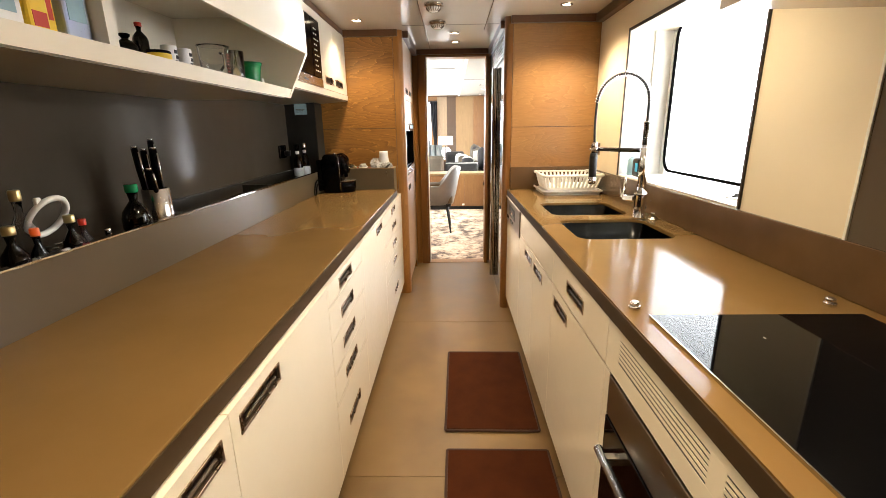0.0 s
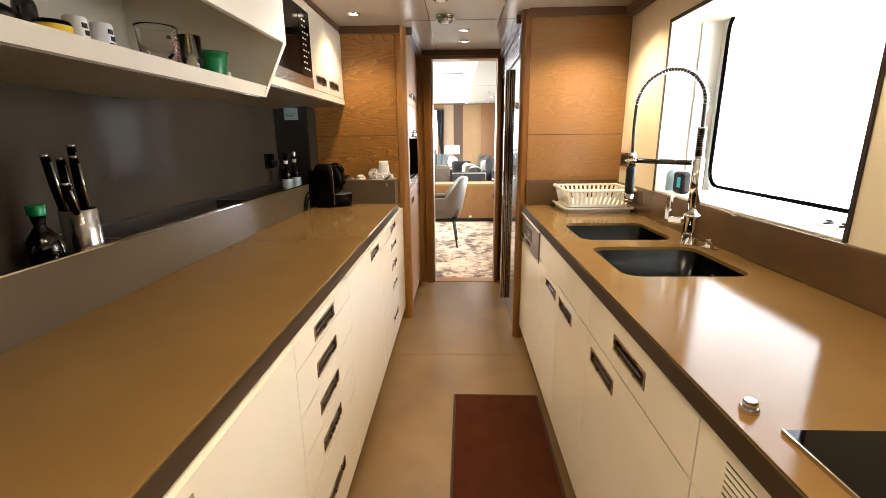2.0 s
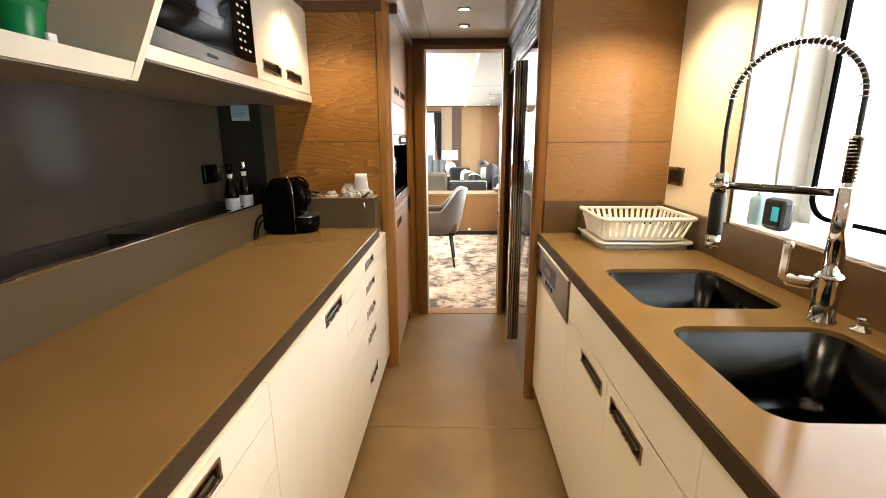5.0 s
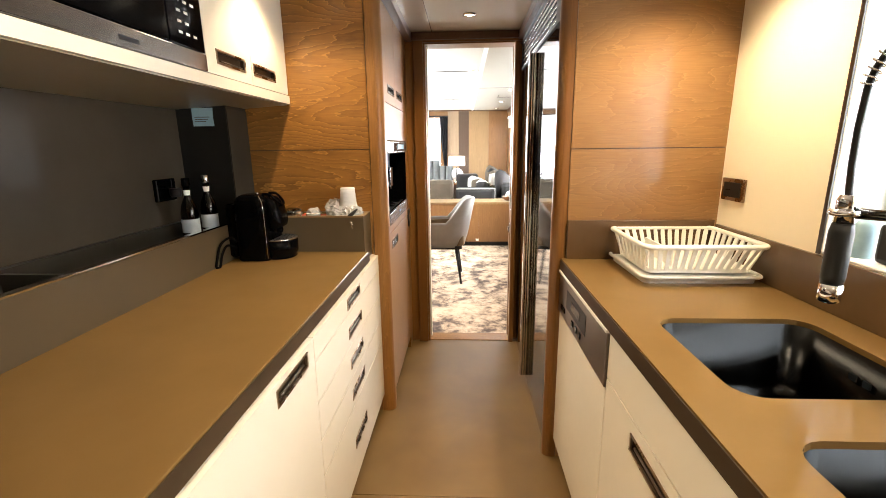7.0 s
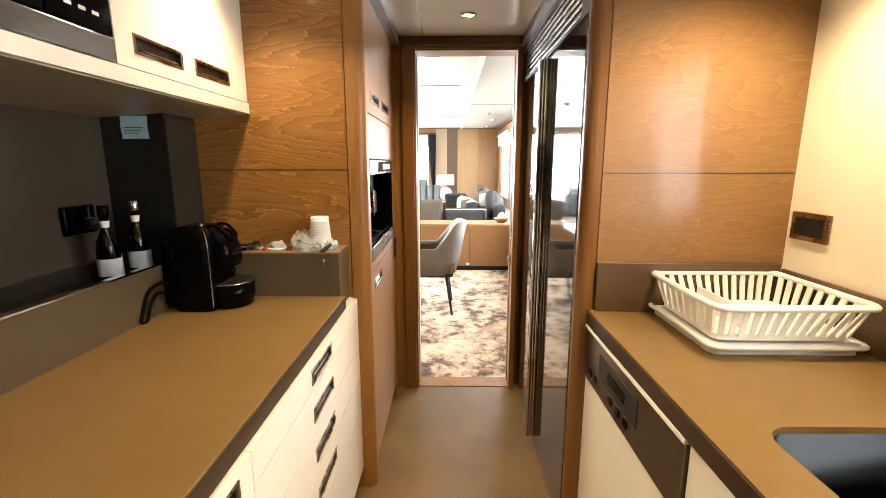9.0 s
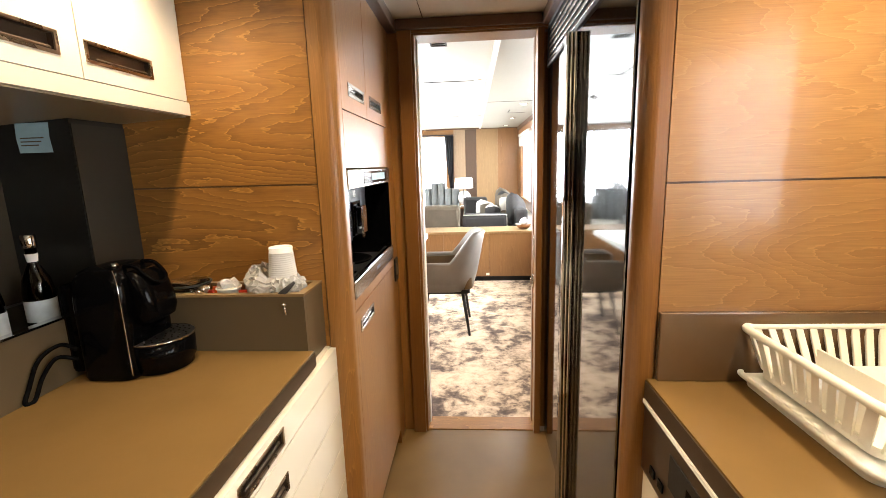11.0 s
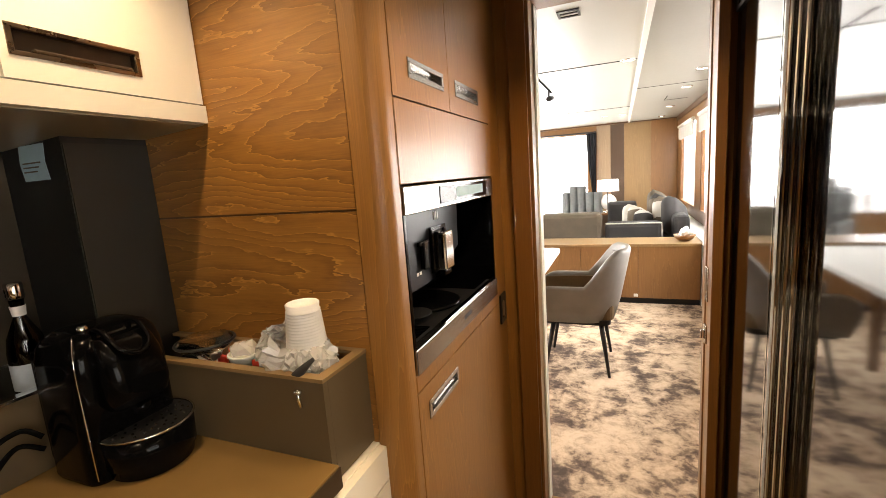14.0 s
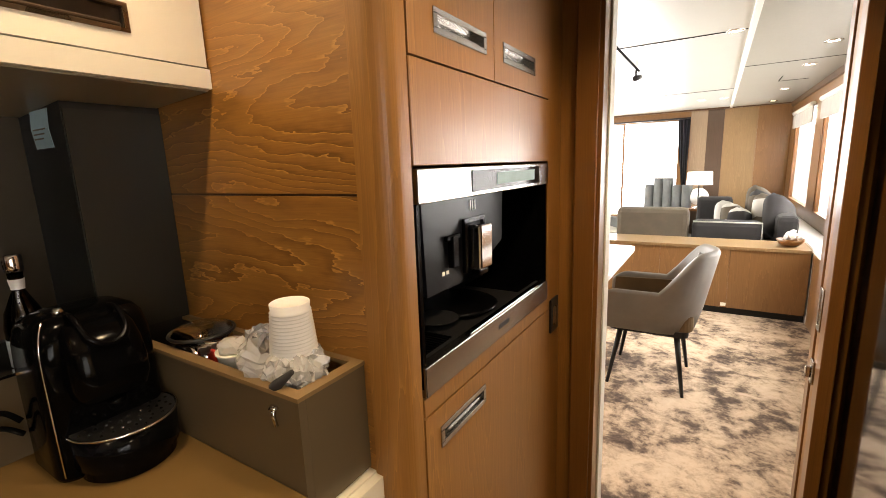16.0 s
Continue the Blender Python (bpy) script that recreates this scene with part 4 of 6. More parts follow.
# The arm's dark look against the bright window is put into its colour.
part("arm", tube(bmesh.new(), [(-0.022, 0, 0.312), (-0.25, 0, 0.312)], 0.010, 10), DARK_STEEL, tap, "polished cross arm, backlit darkness put in its colour")
part("spring_base", tube(bmesh.new(), [(0, 0, 0.326), (-0.004, 0, 0.44)], 0.014, 14), CHROME, tap)
arch = []
for i in range(61):
    a = math.pi * i / 60
    arch.append(Vector((-0.135 + 0.130 * math.cos(a), 0, 0.52 + 0.132 * math.sin(a))))
arch = [Vector((-0.004, 0, 0.44)), Vector((-0.004, 0, 0.47))] + arch + [Vector((-0.267, 0, 0.46)), Vector((-0.266, 0, 0.40)), Vector((-0.262, 0, 0.335))]
part("hose", tube(bmesh.new(), arch, 0.006, 8), BLACK_MATT, tap, "dark hose inside the spring")
coil, turns = [], 34
path_len = len(arch) - 6
for i in range(turns * 9):
    f = i / (turns * 9 - 1) * (path_len - 1) + 1
    k = int(f)
    p = arch[k].lerp(arch[k + 1], f - k)
    d = (arch[k + 1] - arch[k - 1]).normalized()
    n = d.cross(Vector((0, 1, 0)))
    a = 2 * math.pi * i / 9
    coil.append(p + 0.0115 * (n * math.cos(a) + Vector((0, 1, 0)) * math.sin(a)))
part("spring", tube(bmesh.new(), coil, 0.0018, 5), CHROME, tap, "open chrome coil spring")
wound = [(0.0135 + 0.0025 * (k % 2), 0.335 + 0.0042 * k) for k in range(25)]
part("spring_collar", lathe(bmesh.new(), wound, -0.002, 0, 0, 16), DARK_STEEL, tap, "close-wound dark spring")
part("hook", tube(bmesh.new(), [(-0.262 + 0.021 * math.cos(a), 0.021 * math.sin(a), 0.312) for a in np.linspace(0, 2 * math.pi, 20, endpoint=False)], 0.006, 8, True), CHROME, tap)
spray = part("spray_head", lathe(bmesh.new(), [(0.012, 0.345), (0.016, 0.335), (0.016, 0.292)][::-1], -0.262, 0, 0, 18), CHROME, tap)
part("grip", lathe(bmesh.new(), [(0.018, 0.175), (0.0195, 0.19), (0.0195, 0.275), (0.0165, 0.2915)], -0.262, 0, 0, 18), BLACK_MATT, spray, "black rubber grip")
part("nozzle", lathe(bmesh.new(), [(0.014, 0.138), (0.0185, 0.142), (0.0185, 0.1745)], -0.262, 0, 0, 18), CHROME, spray)

# dish rack
rack = thing("dish_rack", "white plastic dish rack on its drip tray", "dish rack", (0.812, 3.045, RT), "")
rack.scale = (1.03, 1.36, 1.0)
part("drip_tray", prism(bmesh.new(), rounded(-0.180, 0.167, -0.130, 0.104, 0.02), 0.0005, 0.014, "z"), PLASTIC, rack)
part("tray_wall", prism(bmesh.new(), rounded(-0.184, 0.171, -0.134, 0.107, 0.022), 0.0142, 0.021, "z"), PLASTIC, rack)
part("tray_lip", tube(bmesh.new(), [(a, b, 0.024) for a, b in rounded(-0.190, 0.176, -0.140, 0.112, 0.022)], 0.006, 8, True), PLASTIC, rack)
part("basket_floor", prism(bmesh.new(), rounded(-0.165, 0.152, -0.118, 0.088, 0.02), 0.0305, 0.046, "z"), PLASTIC, rack)
part("rim", tube(bmesh.new(), [(a, b, 0.124) for a, b in rounded(-0.190, 0.176, -0.146, 0.108, 0.024)], 0.0085, 8, True), PLASTIC, rack)
lo, hi = rounded(-0.165, 0.152, -0.118, 0.088, 0.02, 3), rounded(-0.186, 0.172, -0.142, 0.104, 0.022, 3)


def along(pts, f):
    tot = [0]
    for i in range(len(pts)):
        tot.append(tot[-1] + (Vector(pts[(i + 1) % len(pts)]) - Vector(pts[i])).length)
    s = f * tot[-1]
    for i in range(len(pts)):
        if s <= tot[i + 1] + 1e-9:
            return Vector(pts[i]).lerp(Vector(pts[(i + 1) % len(pts)]), (s - tot[i]) / max(tot[i + 1] - tot[i], 1e-9))


for i in range(44):
    p, q = along(lo, i / 44), along(hi, i / 44)
    tangent = (along(hi, (i / 44 + 0.004) % 1) - q).normalized() * 0.0066
    out = Vector((tangent.y, -tangent.x)).normalized() * 0.002
    sb = bmesh.new()
    vs = []
    for c, z in ((p, 0.040), (q, 0.122)):
        for s1, s2 in ((1, 1), (1, -1), (-1, -1), (-1, 1)):
            w = c + tangent * s1 + out * s2
            vs.append(sb.verts.new((w.x, w.y, z)))
    for f in ((0, 1, 2, 3), (7, 6, 5, 4), (0, 4, 5, 1), (1, 5, 6, 2), (2, 6, 7, 3), (3, 7, 4, 0)):
        sb.faces.new([vs[k] for k in f])
    part("slat", sb, PLASTIC, rack)
part("cutlery_box", boxes((-0.16, -0.155, -0.10, 0.06, 0.0465, 0.10), (-0.085, -0.08, -0.10, 0.06, 0.0465, 0.10)), PLASTIC, rack)

socket = thing("wall_socket", "dark bronze framed wall socket on cream panel", "socket", (RW, 3.112, 1.188))
part("plate", boxes((-0.010, -0.0005, -0.066, 0.066, -0.040, 0.040), bevel=0.003), BRONZE, socket)
part("insert", boxes((-0.0125, -0.0102, -0.048, 0.048, -0.026, 0.026)), BLACK_MATT, socket)
part("pin_hole", lathe(bmesh.new(), [(0.010, 0), (0.010, 0.001)], -0.0135, 0.018, -0.0005, 12), BLACK, socket)

# mats
for y0, y1, tilt in ((1.765, 2.490, -0.8), (0.93, 1.640, -0.6)):
    mat = thing("galley_mat", "chestnut brown galley mat with dark bound edge", "mat", (0.215, (y0 + y1) / 2, 0), "galley mats")
    mat.rotation_euler = (0, 0, radians(tilt))
    h = (y1 - y0) / 2
    part("mat_top", prism(bmesh.new(), rounded(-0.208, 0.208, -h + 0.008, h - 0.008, 0.004, 2), 0.0005, 0.011, "z"), MAT, mat)
    part("binding", tube(bmesh.new(), [(a, b, 0.006) for a, b in rounded(-0.214, 0.214, -h, h, 0.008, 3)], 0.0058, 8, True), MAT_EDGE, mat)

# right wall cabinet over the hob
hood = thing("wall_cabinet", "cream lacquered wall cabinet above the hob", "wall cabinet", (0.80, 0.2, 1.575))
tm = Matrix.Translation(-hood.location)
part("body", boxes((0.645, RW - 0.008, BACK, 1.134, 1.5955, CEIL - 0.002)), CREAM, hood).matrix_basis = tm
part("bottom_board", boxes((0.628, RW - 0.008, BACK, 1.136, 1.575, 1.595), bevel=0.002), CREAM, hood).matrix_basis = tm
# Dark strip added to draw the shadow gap along the board's far edge.
part("end_strip", boxes((0.70, RW - 0.008, 1.1365, 1.1405, 1.580, 1.590)), BRONZE_DARK, hood, "dark strip standing in for the shadow gap").matrix_basis = tm
part("door", boxes((0.625, 0.6445, BACK, 0.40, 1.5955, CEIL - 0.04), bevel=0.002), CREAM, hood).matrix_basis = tm
part("door", boxes((0.625, 0.6445, 0.403, 1.134, 1.5955, CEIL - 0.04), bevel=0.002), CREAM, hood).matrix_basis = tm

# fridge
fridge = thing("refrigerator", "tall two-door mirror-polished steel refrigerator set in teak", "refrigerator", (0.72, 3.85, 0))
tm = Matrix.Translation(-fridge.location)
FRX = 0.405
for nm, bm, mt, lb in (
    ("body", boxes((FRX + 0.045, 1.05, 3.304, 4.385, 0.02, 1.80)), BLACK_MATT, ""),
    ("door", boxes((FRX, FRX + 0.04, 3.289, 3.8245, 0.06, 1.795), bevel=0.003), MIRROR_STEEL, ""),
    ("door", boxes((FRX, FRX + 0.04, 3.8275, 4.380, 0.06, 1.795), bevel=0.003), MIRROR_STEEL, ""),
    ("kickplate", boxes((FRX + 0.006, FRX + 0.04, 3.289, 4.385, 0.01, 0.054)), STEEL, ""),
    ("side_seal", boxes((FRX + 0.012, FRX + 0.0445, 3.2435, 3.2875, 0.02, 1.80)), RUBBER, "black side gap"),
):
    part(nm, bm, mt, fridge, lb).matrix_basis = tm
for yc, s in ((3.8235, -1), (3.8285, 1)):
    profile = [(FRX - 0.0006, yc), (FRX - 0.0006, yc + s * 0.022)]
    for k in range(3):
        cx = FRX - 0.007 - 0.0122 * k
        profile += [(cx - 0.0055 * math.sin(a), yc + s * (0.017 + 0.005 * math.cos(a))) for a in np.linspace(-1.45, 1.45, 7)]
    profile += [(FRX - 0.039, yc + s * 0.008), (FRX - 0.039, yc)]
    part("handle", prism(bmesh.new(), profile, 0.062, 1.793, "z"), GRIP_STEEL, fridge, "full-height ridged steel grip").matrix_basis = tm
vent = thing("fridge_vent", "steel slatted vent panel above the refrigerator", "vent", (FRX, 3.85, 1.80))
tm = Matrix.Translation(-vent.location)
part("backing", boxes((FRX + 0.02, 1.05, 3.244, 4.385, 1.802, CEIL - 0.001)), BLACK_MATT, vent).matrix_basis = tm
part("vent_frame", boxes((FRX - 0.004, FRX + 0.0195, 3.244, 3.345, 1.802, 1.978), (FRX - 0.004, FRX + 0.0195, 4.36, 4.385, 1.802, 1.978), (FRX - 0.004, FRX + 0.0195, 3.3455, 4.3595, 1.802, 1.815), (FRX - 0.004, FRX + 0.0195, 3.3455, 4.3595, 1.962, 1.978)), DARK_STRIP, vent).matrix_basis = tm
for i in range(6):
    z = 1.821 + 0.0238 * i
    part("slat", boxes((FRX - 0.002, FRX + 0.0195, 3.346, 4.359, z, z + 0.0115), bevel=0.001), STEEL, vent).matrix_basis = tm

# ---- doorway ----
structure("door_frame_west", boxes((D0 - 0.022, D0, 4.385, 4.525, 0, DH + 0.02), (D0 - 0.075, D0 - 0.012, 4.372, 4.3845, 0, DH + 0.07), bevel=0.002), WOOD_FRAME, "dark teak door frame", "door frame")
structure("door_frame_top", boxes((D0, D1 + 0.14, 4.385, 4.525, DH, DH + 0.0195), (D0 - 0.011, D1 + 0.05, 4.372, 4.3845, DH + 0.008, DH + 0.07), bevel=0.002), WOOD_FRAME, "dark teak door head", "door frame")
structure("trim_door_edge", boxes((D0 + 0.0005, D0 + 0.006, 4.46, 4.522, 0.005, DH - 0.001)), PLASTIC, "pale light edge of the door frame", "trim")
door_1 = structure("door_1", boxes((D1 + 0.004, D1 + 0.12, 4.428, 4.478, 0.008, DH - 0.001), bevel=0.002), WOOD_UP, "teak sliding door pushed into its pocket", "door")
part("pocket_frame", boxes((D1, D1 + 0.03, 4.372, 4.424, 0, DH + 0.007), (D1, D1 + 0.03, 4.482, 4.526, 0, DH - 0.001), bevel=0.002), WOOD_FRAME, door_1)
part("door_pull", boxes((D1 - 0.002, D1 + 0.0038, 4.433, 4.442, 0.920, 1.035), (D1 - 0.002, D1 + 0.0038, 4.464, 4.473, 0.920, 1.035), (D1 - 0.002, D1 + 0.0038, 4.4425, 4.4635, 0.920, 0.935), (D1 - 0.002, D1 + 0.0038, 4.4425, 4.4635, 1.020, 1.035), bevel=0.001), STEEL, door_1, "steel edge pull")
part("door_lock", boxes((D1 - 0.004, D1 + 0.0038, 4.434, 4.472, 0.770, 0.835), bevel=0.002), STEEL, door_1, "steel hook lock")
part("lock_bolt", boxes((D1 - 0.016, D1 - 0.0042, 4.448, 4.462, 0.785, 0.815), bevel=0.002), CHROME, door_1)

# ---- ceiling fittings ----


def downlight(x, y, z, r=0.036):
    d = thing("downlight", "round recessed downlight with chrome ring", "downlight", (x, y, z), "ceiling downlights")
    part("ring", lathe(bmesh.new(), [(r, -0.0005), (r, -0.005), (r * 0.72, -0.007), (r * 0.70, -0.0005)][::-1], seg=22, cap=False), CHROME, d)
    part("lens", lathe(bmesh.new(), [(r * 0.69, -0.004), (r * 0.69, -0.0006)], seg=22), LAMP_GLOW, d, "glowing warm lens")


for lx, ly in ((0.075, 4.02), (0.07, 3.67), (-0.58, 3.22), (0.72, 2.93)):
    downlight(lx, ly, CEIL)
for lx, ly in ((-0.05, 3.30), (-0.06, 2.86)):
    d = thing("smoke_detector", "grey domed detector with dark slotted ring on ceiling", "detector", (lx, ly, CEIL), "ceiling detectors")
    part("base", lathe(bmesh.new(), [(0.055, -0.012), (0.055, -0.0005)], seg=26), STEEL, d)
    part("ring", lathe(bmesh.new(), [(0.050, -0.024), (0.058, -0.020), (0.056, -0.0125)], seg=26), BRONZE, d, "bronze ring")
    for k in range(16):
        a = 2 * math.pi * k / 16
        part("grille_rib", tube(bmesh.new(), [(0.043 * math.cos(a), 0.043 * math.sin(a), -0.0245), (0.040 * math.cos(a), 0.040 * math.sin(a), -0.034), (0.026 * math.cos(a), 0.026 * math.sin(a), -0.043)], 0.0020, 5), BRONZE_DARK, d)
    part("dome", lathe(bmesh.new(), [(0.008, -0.046), (0.024, -0.043), (0.037, -0.034), (0.042, -0.0241)], seg=26), PLASTIC, d)
structure("ceiling_joints", boxes((-0.15, -0.147, 2.6, 4.35, CEIL - 0.003, CEIL - 0.0005), (0.28, 0.284, 2.5, 3.6, CEIL - 0.003, CEIL - 0.0005), (-0.30, 0.40, 3.40, 3.403, CEIL - 0.003, CEIL - 0.0005)), STEEL, "thin joints between ceiling panels", "ceiling")

# ---- small things in the trough, on the box and on the shelf ----
RED = vary(material("red_plastic", (0.50, 0.03, 0.012), 0.35), 0.1, 20, 200, 0.05)
ORANGE = vary(material("orange_plastic", (0.75, 0.12, 0.02), 0.35), 0.1, 20, 200, 0.05)
GOLD = vary(material("gold_cap", (0.62, 0.48, 0.22), 0.3, 0.8), 0.1, 20, 200, 0.05)
GREEN = vary(material("green_enamel", (0.003, 0.17, 0.05), 0.25), 0.15, 12, 200, 0.05)
YELLOW = vary(material("yellow_card", (0.80, 0.52, 0.02), 0.5), 0.1, 12, 200, 0.05)
LABEL_WHITE = vary(material("white_label", (0.78, 0.76, 0.72), 0.6), 0.08, 20, 200, 0.05)
PALE_LABEL = vary(material("pale_blue_label", (0.42, 0.46, 0.48), 0.6), 0.15, 30, 200, 0.05)
CYAN = vary(material("cyan_label", (0.05, 0.50, 0.72), 0.4), 0.08, 20, 200, 0.05)
BLUE_BAG = vary(material("pale_blue_wrap", (0.45, 0.52, 0.70), 0.3), 0.15, 8, 150, 0.08)
TZ = LT + 0.0185


def bottle(name, label, x, y, z, r, h, glass, cap, cap_label="", band=None, b0=0.16, b1=0.50):
    b = thing(name, label, "bottle", (x, y, z), "")
    part("flask", lathe(bmesh.new(), [(r * 0.9, 0.0005), (r, 0.006), (r, h * 0.58), (r * 0.86, h * 0.67), (r * 0.28, h * 0.80), (r * 0.38, h * 0.90)], seg=18), glass, b)
    part("cap", lathe(bmesh.new(), [(r * 0.44, h * 0.9005), (r * 0.46, h * 0.92), (r * 0.46, h * 0.99), (r * 0.40, h)], seg=16), cap, b, cap_label)
    if band:
        part("label", lathe(bmesh.new(), [(r * 1.015, h * b0), (r * 1.015, h * b1)], seg=18, cap=False), band, b, "printed paper label")
    return b


bottle("sauce_bottle", "clear glass bottle with gold screw cap in the trough", -1.000, 1.034, TZ, 0.030, 0.215, GLASS_DARK, GOLD, "gold cap")
bottle("oil_bottle", "tall clear bottle with gold cap in the trough", -1.075, 1.145, TZ, 0.028, 0.285, GLASS, GOLD, "gold cap")
bottle("spice_bottle", "small clear bottle with orange cap in the trough", -0.985, 1.082, TZ, 0.022, 0.200, GLASS, ORANGE, "orange cap")
bottle("vinegar_bottle", "dark bottle with gold screw cap in the trough", -1.000, 1.202, TZ, 0.028, 0.210, GLASS_DARK, GOLD, "gold cap")
bottle("pepper_bottle", "small dark bottle with red cap in the trough", -1.030, 1.275, TZ, 0.022, 0.185, GLASS_DARK, RED, "red cap")
bottle("spice_bottle", "small clear bottle with silver cap in the trough", -1.005, 1.33, TZ, 0.020, 0.145, GLASS, CHROME, "silver cap")
bottle("wine_bottle", "dark green bottle with green cap beside the knives", -0.998, 1.452, TZ, 0.042, 0.262, GLASS_DARK, GREEN, "green cap")
jar = thing("preserving_jar", "clear glass jar with white rubber ring lid", "jar", (-1.06, 1.205, TZ))
part("jar_body", lathe(bmesh.new(), [(0.040, 0.0005), (0.044, 0.008), (0.044, 0.10), (0.038, 0.12)], seg=20), GLASS, jar)
part("lid_ring", tube(bmesh.new(), [(0.030 * math.sin(a), 0.056 * math.cos(a), 0.205 + 0.050 * math.sin(a)) for a in np.linspace(0, 2 * math.pi, 30, endpoint=False)], 0.008, 8, True), PLASTIC, jar, "white rubber ring")
part("ring_tab", boxes((0.014, 0.024, -0.046, -0.030, 0.240, 0.262), bevel=0.003), PLASTIC, jar)
part("hinge_wire", tube(bmesh.new(), [(0, 0.040, 0.12), (0, 0.047, 0.126), (0, 0.0, 0.127)], 0.002, 6), CHROME, jar)
blk = thing("knife_holder", "round steel knife holder with five black-handled knives", "knife holder", (-1.000, 1.572, TZ))
part("cup", lathe(bmesh.new(), [(0.040, 0.0005), (0.044, 0.006), (0.044, 0.232), (0.041, 0.234), (0.040, 0.18)], seg=24), STEEL, blk)
part("insert", lathe(bmesh.new(), [(0.039, 0.1805), (0.039, 0.224)], seg=20), BLACK_MATT, blk)
for kx, ky, kh, lean in ((-0.016, -0.026, 0.372, -0.020), (0.022, -0.030, 0.300, -0.018), (-0.014, 0.002, 0.362, -0.008), (0.016, 0.008, 0.366, -0.006), (-0.004, 0.026, 0.395, -0.002)):
    k = part("knife", tube(bmesh.new(), [(kx, ky, 0.225), (kx, ky + lean * 0.5, (kh + 0.225) / 2), (kx, ky + lean, kh)], [0.009, 0.0115, 0.0100], 8), BLACK, blk, "black knife handle")
    part("end_cap", tube(bmesh.new(), [(kx, ky + lean, kh + 0.0004), (kx, ky + lean * 1.04, kh + 0.008)], 0.0098, 8), CHROME, k, "steel end cap")
    part("tang", tube(bmesh.new(), [(kx + 0.0085, ky + lean * 0.15, 0.235), (kx + 0.0105, ky + lean * 0.9, kh - 0.012)], 0.0035, 6), CHROME, k, "bright steel tang")
for bx, by, bh, cap, cap_label, lb in ((-1.035, 3.150, 0.330, BLACK, "black cap", "dark bottle with pale label and black cap"), (-1.022, 3.262, 0.335, CHROME, "crinkled foil top", "dark bottle with pale label and foil top")):
    wine = bottle("wine_bottle", lb, bx, by, TZ, 0.032, bh, GLASS_DARK, cap, cap_label, PALE_LABEL, 0.36, 0.52)
    part("neck_band", lathe(bmesh.new(), [(0.0105, bh * 0.80), (0.0128, bh * 0.86)], seg=16, cap=False), LABEL_WHITE, wine, "white neck band")
ws = thing("wall_socket", "black socket box on dark backsplash with plug", "socket", (LW, 3.203, 1.194))
part("plate", boxes((0.0005, 0.014, -0.060, 0.060, -0.044, 0.044), bevel=0.004), BLACK, ws)
part("trim", boxes((0.0142, 0.0155, -0.058, -0.052, -0.040, 0.040)), CHROME, ws)
part("switch", boxes((0.0142, 0.0155, 0.030, 0.036, -0.006, 0.040)), CHROME, ws, "thin bright rocker edge")
part("plug", lathe(bmesh.new(), [(0.018, 0), (0.022, 0.012), (0.022, 0.035)], 0.0365, 0.02, -0.03, 12), BLACK_MATT, ws)
note = thing("paper_note", "pale blue printed note taped to dark panel", "note", (-1.050, 3.3552, 1.484))
pb = bmesh.new()
prism(pb, [(-0.0005, -0.037), (-0.004, 0.0), (-0.001, 0.037), (-0.0018, 0.037), (-0.0048, 0.0), (-0.0013, -0.037)], -0.045, 0.045, "x")
part("sheet", pb, PAPER, note)
part("print_lines", boxes(*[(-0.034, 0.030 - 0.008 * (i % 3), -0.0056, -0.0050, -0.002 - 0.009 * i, 0.001 - 0.009 * i) for i in range(3)]), TROUGH, note, "unreadable lines of print")

# capsule coffee machine


def smooth(pts, n=6):
    """A flowing line through the points."""
    pts = [Vector(p) for p in pts]
    out = []
    for k in range(len(pts) - 1):
        a, b, c, d = pts[max(k - 1, 0)], pts[k], pts[k + 1], pts[min(k + 2, len(pts) - 1)]
        for i in range(n):
            t = i / n
            out.append(0.5 * (2 * b + (c - a) * t + (2 * a - 5 * b + 4 * c - d) * t * t + (3 * b - a - 3 * c + d) * t ** 3))
    return out + [pts[-1]]


def stacked(sections, n=6):
    """A closed skin over rounded rectangles (x0, x1, y0, y1, corner, z) from bottom to top."""
    bm = bmesh.new()
    prev = None
    for x0, x1, y0, y1, corner, z in sections:
        row = [bm.verts.new((px, py, z)) for px, py in rounded(x0, x1, y0, y1, corner, n)]
        if prev:
            for k in range(len(row)):
                m = (k + 1) % len(row)
                bm.faces.new((prev[k], prev[m], row[m], row[k])).smooth = True
        else:
            bm.faces.new(row[::-1])
        prev = row
    bm.faces.new(prev)
    return bm


cm = thing("coffee_machine", "black capsule coffee machine with round drip tray", "coffee machine", (-0.815, 3.286, LT))
part("body", stacked(((-0.076, 0.052, -0.082, 0.082, 0.026, 0.0005), (-0.080, 0.058, -0.086, 0.086, 0.030, 0.010), (-0.080, 0.058, -0.086, 0.086, 0.030, 0.190), (-0.079, 0.056, -0.085, 0.085, 0.032, 0.225), (-0.076, 0.050, -0.081, 0.081, 0.034, 0.250), (-0.070, 0.040, -0.073, 0.073, 0.034, 0.264), (-0.058, 0.024, -0.058, 0.058, 0.030, 0.272), (-0.040, 0.004, -0.036, 0.036, 0.020, 0.274))), BLACK, cm)
part("edge_trim", tube(bmesh.new(), smooth([(0.0500, -0.0775, 0.012), (0.0502, -0.0785, 0.12), (0.0485, -0.0775, 0.215), (0.0410, -0.0715, 0.250), (0.028, -0.062, 0.268)]), 0.0013, 6), CHROME, cm, "fine chrome edge line")
